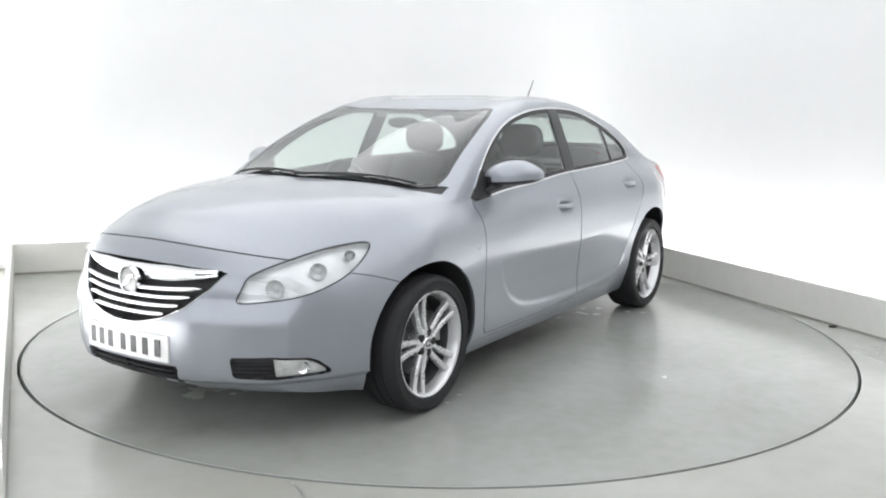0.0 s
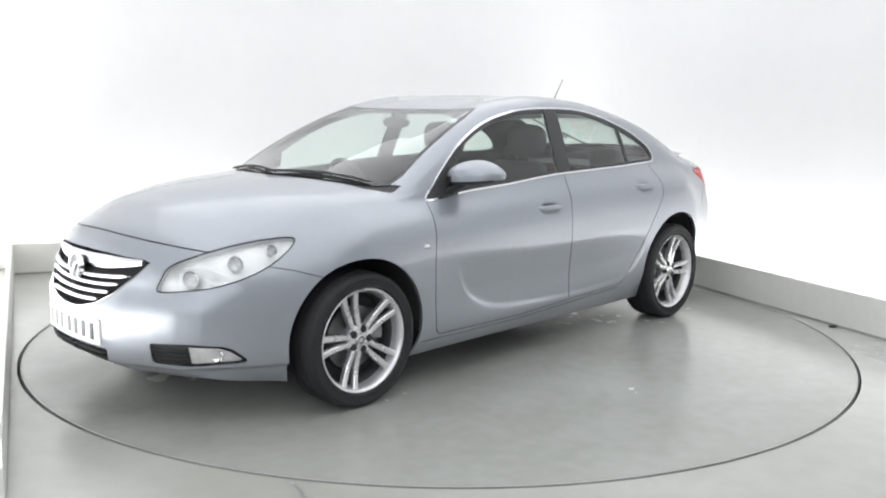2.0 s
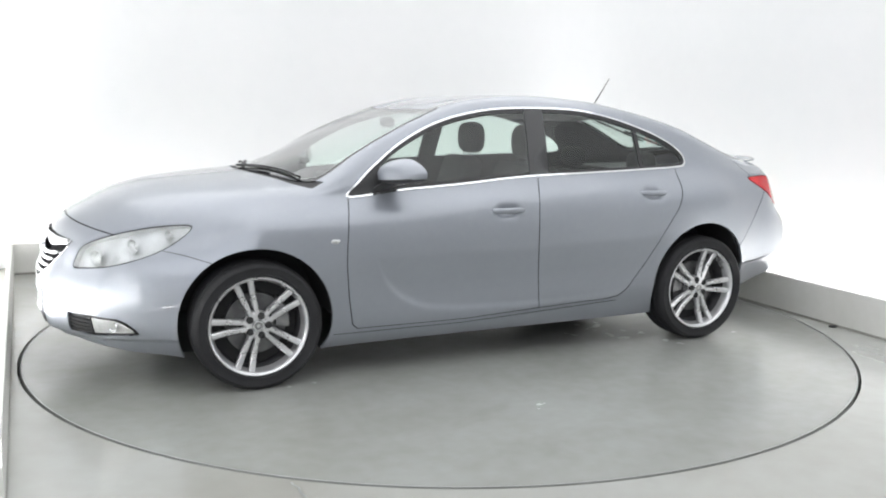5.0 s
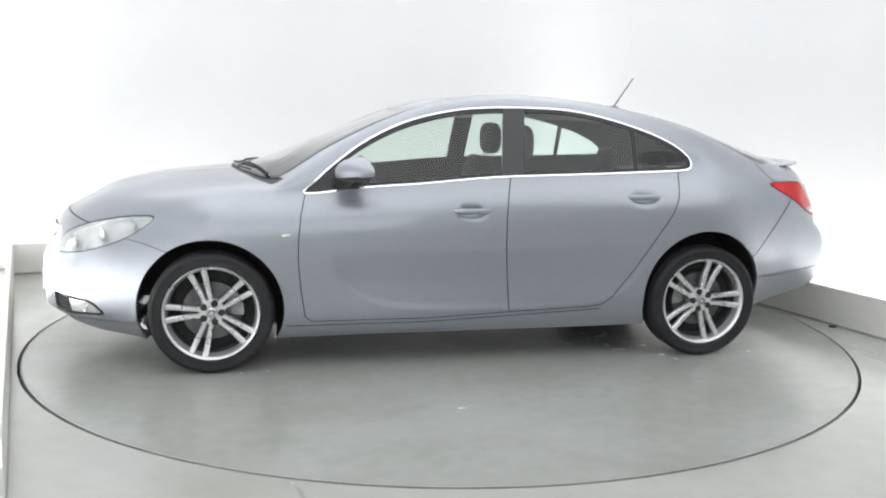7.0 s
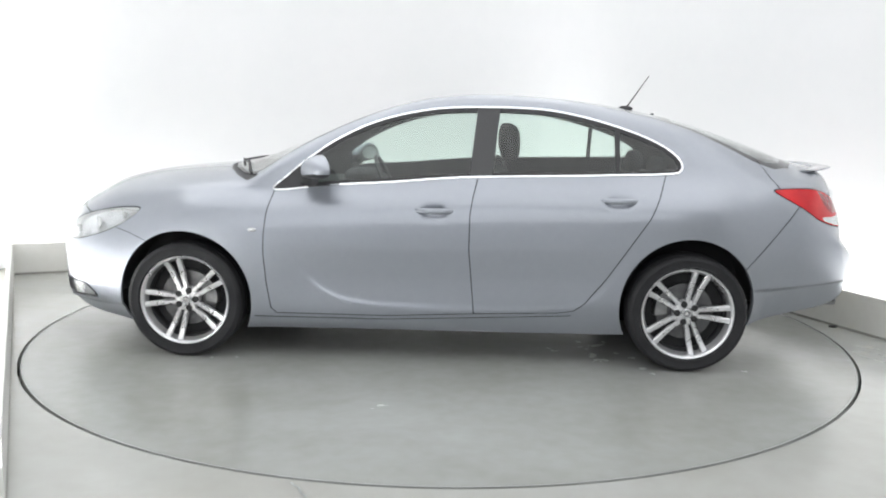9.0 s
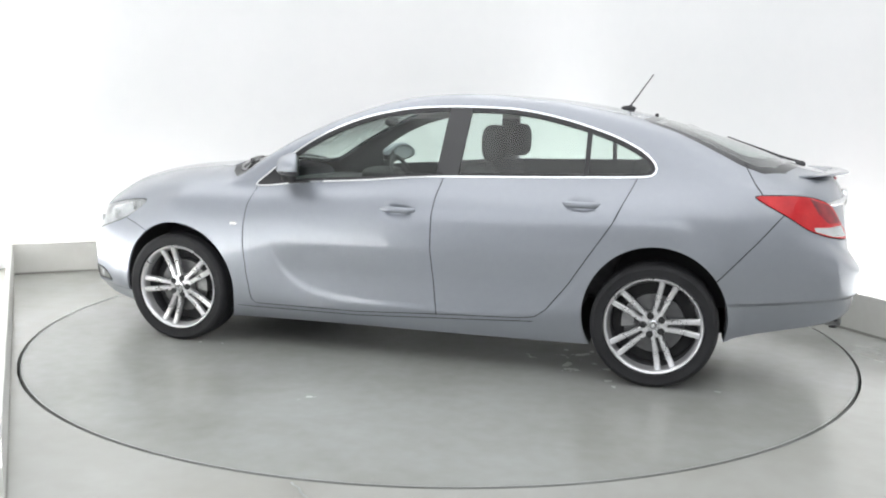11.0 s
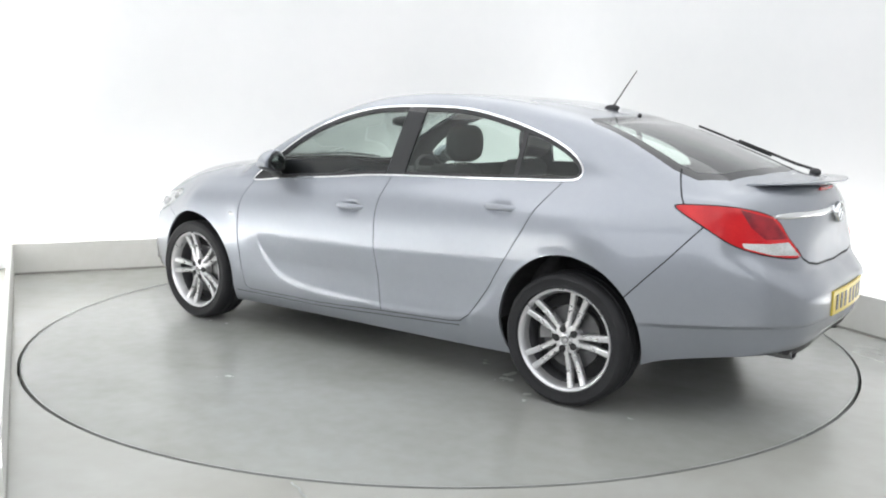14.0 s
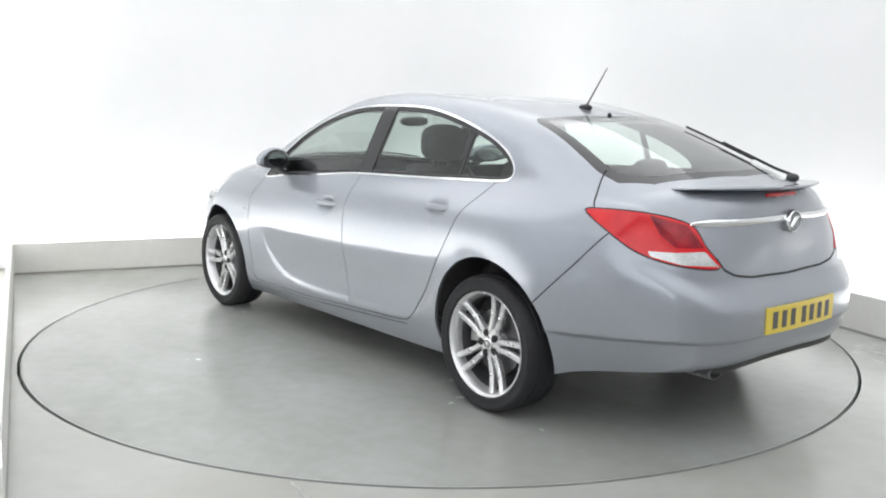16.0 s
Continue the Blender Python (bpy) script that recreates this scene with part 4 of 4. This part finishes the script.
def number_plate(name, x, zc, end, material, words, lean, half=.26, bow=.28):
    bm = bmesh.new()
    n, rows = 14, []
    for i in range(n + 1):
        y = half * (2 * i / n - 1)
        rows.append([bm.verts.new((dx - end * bow * y * y, y, z)) for dx, z in ((-.005, -.0555), (.005, -.0555), (.005, .0555), (-.005, .0555))])
    for p, q in zip(rows[:-1], rows[1:]):
        for j in range(4):
            bm.faces.new((p[j], q[j], q[(j + 1) % 4], p[(j + 1) % 4]))
    bm.faces.new(rows[0])
    bm.faces.new(rows[-1][::-1])
    bmesh.ops.recalc_face_normals(bm, faces=bm.faces[:])
    m = pose(x, 0, zc, 0, lean, 0)
    bmesh.ops.transform(bm, matrix=m, verts=bm.verts[:])
    p = part(name, bm, material, car, words)
    xs = [-.205, -.135, -.065, .0, .085, .150, .215]
    for k in xs:
        y = -k * end if end > 0 else k
        bend = end * (.0050 - bow * (abs(y) - .012) ** 2)
        bm = box(bend - .0012, bend + .0012, y - .017, y + .017, -.036, .036)
        bmesh.ops.transform(bm, matrix=m, verts=bm.verts[:])
        part("plate_bar", bm, PLATE_INK, p)


number_plate("front_number_plate", from_end(0, .397, 1) + .003, .397, 1, PLATE_WHITE, "white number plate with dark bars", 0)


def lamp_detail(s):
    """Round bowls, a bulb shield and a chrome rib inside the headlamp."""
    for (x, y, z, r, nm) in ((2.02, .575, .655, .040, "projector_bowl"), (1.90, .690, .715, .037, "projector_bowl"), (1.80, .765, .765, .024, "indicator_bowl")):
        fx = HALF.ray_cast(Vector((x + 1.2, y + .8, z)), Vector((-.834, -.552, 0)))[0] or Vector((x, y, z))
        c = fx - Vector((.834, .552, 0)) * .026
        bm = lathe([(r, .022), (r * .96, .026), (r * .9, .02), (r * .72, .012), (r * .45, .006), (r * .30, .009), (r * .26, .014), (0, .016)], 28)
        m = Matrix.Translation((c.x, c.y, c.z)) @ pose(0, 0, 0, 0, 0, -56)
        bmesh.ops.transform(bm, matrix=m, verts=bm.verts[:])
        if s < 0:
            for v in bm.verts:
                v.co.y *= -1
            bmesh.ops.reverse_faces(bm, faces=bm.faces[:])
        finish(part(nm, bm, LAMP_WHITE, HEADLAMPS[s], "polished lamp bowl"))
    c = HALF.ray_cast(Vector((1.95 + 1.2, .66 + .8, .330)), Vector((-.834, -.552, 0)))[0]
    if c:
        bm = lathe([(.026, .004), (.024, .008), (.018, .002), (.008, -.004), (0, -.002)], 24)
        bmesh.ops.transform(bm, matrix=Matrix.Translation(c - Vector((.834, .552, 0)) * .006) @ pose(0, 0, 0, 0, 0, -52), verts=bm.verts[:])
        for v in bm.verts:
            v.co.y *= s
        finish(part("fog_bulb_bowl", bm, CHROME, front_bumper, "round fog lamp bowl"))
    for z in (.352, .334, .316, .298):
        path = []
        for q in np.linspace(-.83, -.64, 8):
            o = Vector((-.552 * q, .834 * q, z)) + Vector((.834, .552, 0)) * 4
            h = HALF.ray_cast(o, Vector((-.834, -.552, 0)))[0]
            if h:
                path.append(((h.x - .012, s * (h.y - .008), z), (.006, .004 * s, 0), (0, 0, .004)))
        if len(path) > 3:
            finish(part("fog_slat", sweep(path, oval(6)), BLACK, front_bumper, "black slat"), 1.0)


HEADLAMPS = {}
for ob in [o for o in car.children if o.name.startswith("headlamp")]:
    HEADLAMPS[1 if sum(v.co.y for v in ob.data.vertices) > 0 else -1] = ob
for s in (1, -1):
    lamp_detail(s)


# ---- car parts: sides ----
def door_handle(door, x, z, s):
    y0 = from_side(x + .10, z)
    path = []
    for f in np.linspace(-1, 1, 15):
        px = x + f * .105
        out = .024 * (1 - abs(f) ** 3) + .001
        y = from_side(px, z + .004) if abs(f) > .75 else y0 + (from_side(x - .10, z) - y0) * (0.5 - f / 2)
        path.append(((px, s * (y + out), z + .004), (0, .010 * s * (1 - .6 * abs(f) ** 4), 0), (0, 0, .0165 * (1 - .45 * abs(f) ** 3))))
    finish(part("door_handle", sweep(path, oval(12)), CAR_PAINT, door, "body-coloured pull handle"), 1.0)


for s in (1, -1):
    door_handle(doors["front_door", s], .0, .842, s)
    door_handle(doors["rear_door", s], -.985, .913, s)


MIRROR_ALONG, MIRROR_AHEAD = Vector((-.415, .910, .05)), Vector((.980, .140, 0))


def wing_mirror(s):
    """A swept-back housing: long axis runs outwards and to the rear."""
    def shape(scale):
        bm = bmesh.new()
        bmesh.ops.create_uvsphere(bm, u_segments=40, v_segments=22, radius=1)
        for v in bm.verts:
            a, b, c = v.co.y, v.co.x, v.co.z
            b = (.110 if b > 0 else .022) * b * scale
            w = 1 - .34 * max(0, a) ** 2
            q = Vector((.605, .893, 1.052)) + MIRROR_ALONG * (.152 * a * scale) + MIRROR_AHEAD * b
            q.z += (.080 * c if c > 0 else -.053 * abs(c) ** .35) * w * scale
            v.co = Vector((q.x, q.y * s, q.z))
        if s < 0:
            bmesh.ops.reverse_faces(bm, faces=bm.faces[:])
        return bm
    back = lambda f: (f.calc_center_median() - Vector((.605, .893 * s, 1.052))).dot(Vector((.910, .415 * s, 0)))
    bm = shape(1.0)
    bmesh.ops.delete(bm, geom=[f for f in bm.faces if f.calc_center_median().z < 1.034 or back(f) < -.012], context="FACES")
    m = finish(part("wing_mirror", bm, CAR_PAINT, car, "body-coloured wing mirror housing"))
    bm = shape(.97)
    bmesh.ops.delete(bm, geom=[f for f in bm.faces if f.calc_center_median().z > 1.042 and back(f) > -.004], context="FACES")
    finish(part("mirror_base", bm, BLACK, m, "black lower mirror shell"))
    path = [((.70, s * .775, .955), (.050, 0, 0), (0, 0, .024)), ((.685, s * .815, .985), (.046, 0, 0), (0, 0, .018)), ((.66, s * .87, 1.012), (.046, 0, 0), (0, 0, .014))]
    finish(part("mirror_arm", sweep(path, oval(12)), BLACK, m, "black mirror arm"), 1.0)
    bm = ball((0, 0, 0), (.005, .100, .046))
    bmesh.ops.transform(bm, matrix=pose(.605 - .91 * .020, s * (.893 - .415 * .020), 1.060, 0, 0, 24.5 * s), verts=bm.verts[:])
    finish(part("mirror_glass", bm, MIRROR, m, "silvered mirror glass"))


for s in (1, -1):
    wing_mirror(s)
    y = from_side(.985, .722)
    finish(part("side_repeater", ball((.985, s * (y + .001), .722), (.028, .006, .013)), LAMP_WHITE, car, "small clear side indicator"))


# ---- car parts: roof and tail ----
bm = ball((-1.12, 0, from_top(-1.12, 0) + .008), (.045, .018, .018))
aerial = finish(part("aerial", bm, BLACK, car, "black aerial foot"))
p0, p1 = Vector((-1.125, 0, from_top(-1.12, 0) + .015)), Vector((-1.255, 0, 1.605))
side_v, up_v = Vector((0, 1, 0)), (p1 - p0).normalized().cross(Vector((0, 1, 0)))
path = [(p0.lerp(p1, f), side_v * r, up_v * r) for f, r in ((0, .0065), (.12, .0045), (.6, .0035), (1, .0025))]
finish(part("rod", sweep(path, oval(8)), BLACK, aerial, "thin leaning black rod"), 1.0)
finish(part("washer_jet", ball((-1.285, .0, from_top(-1.285, 0) + .006), (.012, .010, .010), 12, 8), BLACK, car))


def spoiler():
    path = []
    for f in np.linspace(-1, 1, 31):
        y = .48 * f
        x = -2.310 + .20 * abs(f) ** 2.5
        z = from_top(max(x + .09, -2.28), y) + .006 - .006 * abs(f) ** 4
        t = 1 - .55 * abs(f) ** 5
        path.append(((x, y, z), (.075, 0, -.006), (0, 0, .010 * t)))
    sec = [(-.32, .55), (0, .75), (.5, .85), (1, .4), (1.25, -.2), (.9, -.9), (.2, -1), (-.26, -.6), (-.36, 0)]
    return finish(part("boot_spoiler", sweep(path, sec), CAR_PAINT, tailgate, "body-coloured lip spoiler"), 0.8)


spoiler()
bar_on_nose("high_brake_light", -.12, .12, lambda y: 1.045, .020, .004, RED, -1, "slim red high brake light", .010, parent=tailgate)
bar_on_nose("tailgate_trim", -.545, .545, lambda y: .953 - .02 * abs(y), .032, .004, CHROME, -1, "chrome strip across the tailgate", .020, parent=tailgate)
badge("rear_badge", from_end(0, .935, -1) - .018, 0, .935, -1, .050)
number_plate("rear_number_plate", min(from_end(y, .542, -1) - .15 * y * y for y in (0, .13, .26)) - .003, .542, -1, PLATE_YELLOW, "yellow number plate with dark bars", 0, .272, .15)
bar_on_nose("rear_valance", -.55, .55, lambda y: .352, .05, -.008, BLACK, -1, "black lower rear valance", .03, parent=rear_bumper)
bm = lathe([(0, .02), (.028, .02), (.029, .07), (.032, .07), (.033, .06), (.033, -.10), (.028, -.10)], 28)
bmesh.ops.transform(bm, matrix=pose(-2.225, .455, .332, 0, 0, 90) @ Matrix.Diagonal((1.5, 1, .9, 1)), verts=bm.verts[:])
finish(part("exhaust_tip", bm, STEEL, car, "oval chrome exhaust tip"))


def wiper(name, points, words, blade_w=.008, parent=None):
    """A wiper arm and blade through points on the glass."""
    path = []
    for p in points:
        path.append((Vector(p), Vector((blade_w, 0, 0)), Vector((0, 0, blade_w))))
    return finish(part(name, sweep(path, oval(8)), BLACK, parent or car, words), 1.0)


def on_glass(x, y, lift=.014):
    return (x, y, from_top(x, y) + lift)


for ya, yb, xa, xb in ((-.60, .04, 1.085, 1.255), (-.04, .60, 1.255, 1.075)):
    w = wiper("windscreen_wiper", [on_glass(xa + (xb - xa) * f + .0, ya + (yb - ya) * f, .009) for f in np.linspace(0, 1, 8)], "black windscreen wiper at rest", .0065)
    wiper("wiper_arm", [on_glass(xa + (xb - xa) * f + .03, ya + (yb - ya) * f, .016 - .006 * f) for f in np.linspace(.05, .6, 5)], "", .006, w)
rw = wiper("rear_wiper", [on_glass(x, y, .018) for x, y in zip(np.linspace(-1.46, -1.87, 6), np.linspace(-.42, -.40, 6))], "black rear wiper", .0065)
wiper("wiper_arm", [on_glass(x, y, .028) for x, y in zip(np.linspace(-1.70, -2.12, 5), np.linspace(-.40, -.34, 5))], "", .0075, rw)
finish(part("wiper_pivot", ball(on_glass(-2.12, -.34, .015), (.03, .03, .022), 16, 10), BLACK, rw))


# ---- cabin ----
def seat(y):
    bm = box(-.25, .28, y - .25, y + .25, .36, .52, .05, 3)
    s = finish(part("front_seat", bm, CLOTH, car, "charcoal cloth front seat"))
    bm = box(-.07, .07, -.24, .24, 0, .62, .06, 3)
    for v in bm.verts:
        v.co.y *= 1 - .18 * max(0, v.co.z / .62)
        v.co.x += .02 * math.cos(v.co.y * 9)
    bmesh.ops.transform(bm, matrix=pose(-.175, y, .48, 0, -17, 0), verts=bm.verts[:])
    finish(part("backrest", bm, CLOTH, s))
    bm = ball((-.405, y, 1.195), (.06, .145, .105), 24, 14, .7)
    finish(part("headrest", bm, CLOTH, s))
    for d in (-.05, .05):
        path = [((-.36, y + d, 1.03), (.006, 0, 0), (0, .006, 0)), ((-.39, y + d, 1.14), (.006, 0, 0), (0, .006, 0))]
        finish(part("headrest_post", sweep(path, oval(8)), STEEL, s), 1.0)


for y in (.38, -.38):
    seat(y)
bm = box(-1.15, -.62, -.66, .66, .40, .54, .05, 3)
bench = finish(part("rear_bench", bm, CLOTH, car, "charcoal cloth rear bench"))
bm = box(-.06, .06, -.66, .66, 0, .52, .05, 3)
bmesh.ops.transform(bm, matrix=pose(-1.05, 0, .48, 0, -22, 0), verts=bm.verts[:])
finish(part("backrest", bm, CLOTH, bench))
for y in (-.40, .40):
    finish(part("headrest", ball((-1.25, y, 1.06), (.05, .13, .075), 22, 12, .7), CLOTH, bench))
bm = prism([(.56, -.72), (1.02, -.70), (1.09, -.35), (1.11, 0), (1.09, .35), (1.02, .70), (.56, .72)], .60, .915)
bevelled(bm, .04, 3)
dash = finish(part("dashboard", bm, DASH, car, "dark moulded dashboard"))
bm = ball((.56, -.38, .935), (.12, .20, .05), 20, 12, .7)
finish(part("instrument_hood", bm, DASH, dash))
bm = prism([(-1.30, -.55), (-1.30, .55), (-1.95, .58), (-1.95, -.58)], .985, 1.0)
part("parcel_shelf", bm, TRIM, car, "dark parcel shelf")
bm = lathe([(.175 + .014 * math.cos(a), .014 * math.sin(a)) for a in np.linspace(0, 2 * math.pi, 9)], 40)
bmesh.ops.transform(bm, matrix=pose(.40, -.38, .90, 0, 0, 90) @ pose(0, 0, 0, 25, 0, 0), verts=bm.verts[:])
sw = finish(part("steering_wheel", bm, TRIM, car, "dark steering wheel"), 1.0)
finish(part("wheel_boss", ball((.42, -.38, .895), (.03, .065, .055), 16, 10), TRIM, sw))
finish(part("rear_view_mirror", ball((.36, 0, 1.30), (.018, .115, .032), 20, 10, .8), BLACK, car, "black rear-view mirror"))


def motions():
    """The turntable starts up gently, then turns evenly and carries the car."""
    turn = [(0, 236.5), (0.5, 234.84), (1, 232.18), (1.5, 228.88), (2, 225.33), (2.5, 221.97), (3, 218.53),
            (3.5, 215.14), (4, 211.68), (5.25, 202.98), (6.5, 194.29), (7, 190.86), (7.5, 187.44), (8, 183.96),
            (8.5, 180.46), (9, 177.02), (10.25, 168.55), (11.5, 160.11), (12, 156.71), (12.5, 153.34), (13, 149.93),
            (13.5, 146.50), (14, 143.05), (14.5, 139.64), (15, 136.21), (15.5, 132.81), (16, 129.32)]
    walk(turntable, [(t, pose(0, 0, 0, 0, 0, a)) for t, a in turn])
    # the car stands a little off the turntable's axis
    walk(car, [(t, pose(0, 0, 0.0005, 0, 0, a) @ pose(-0.001, -0.045, 0)) for t, a in turn])


motions()
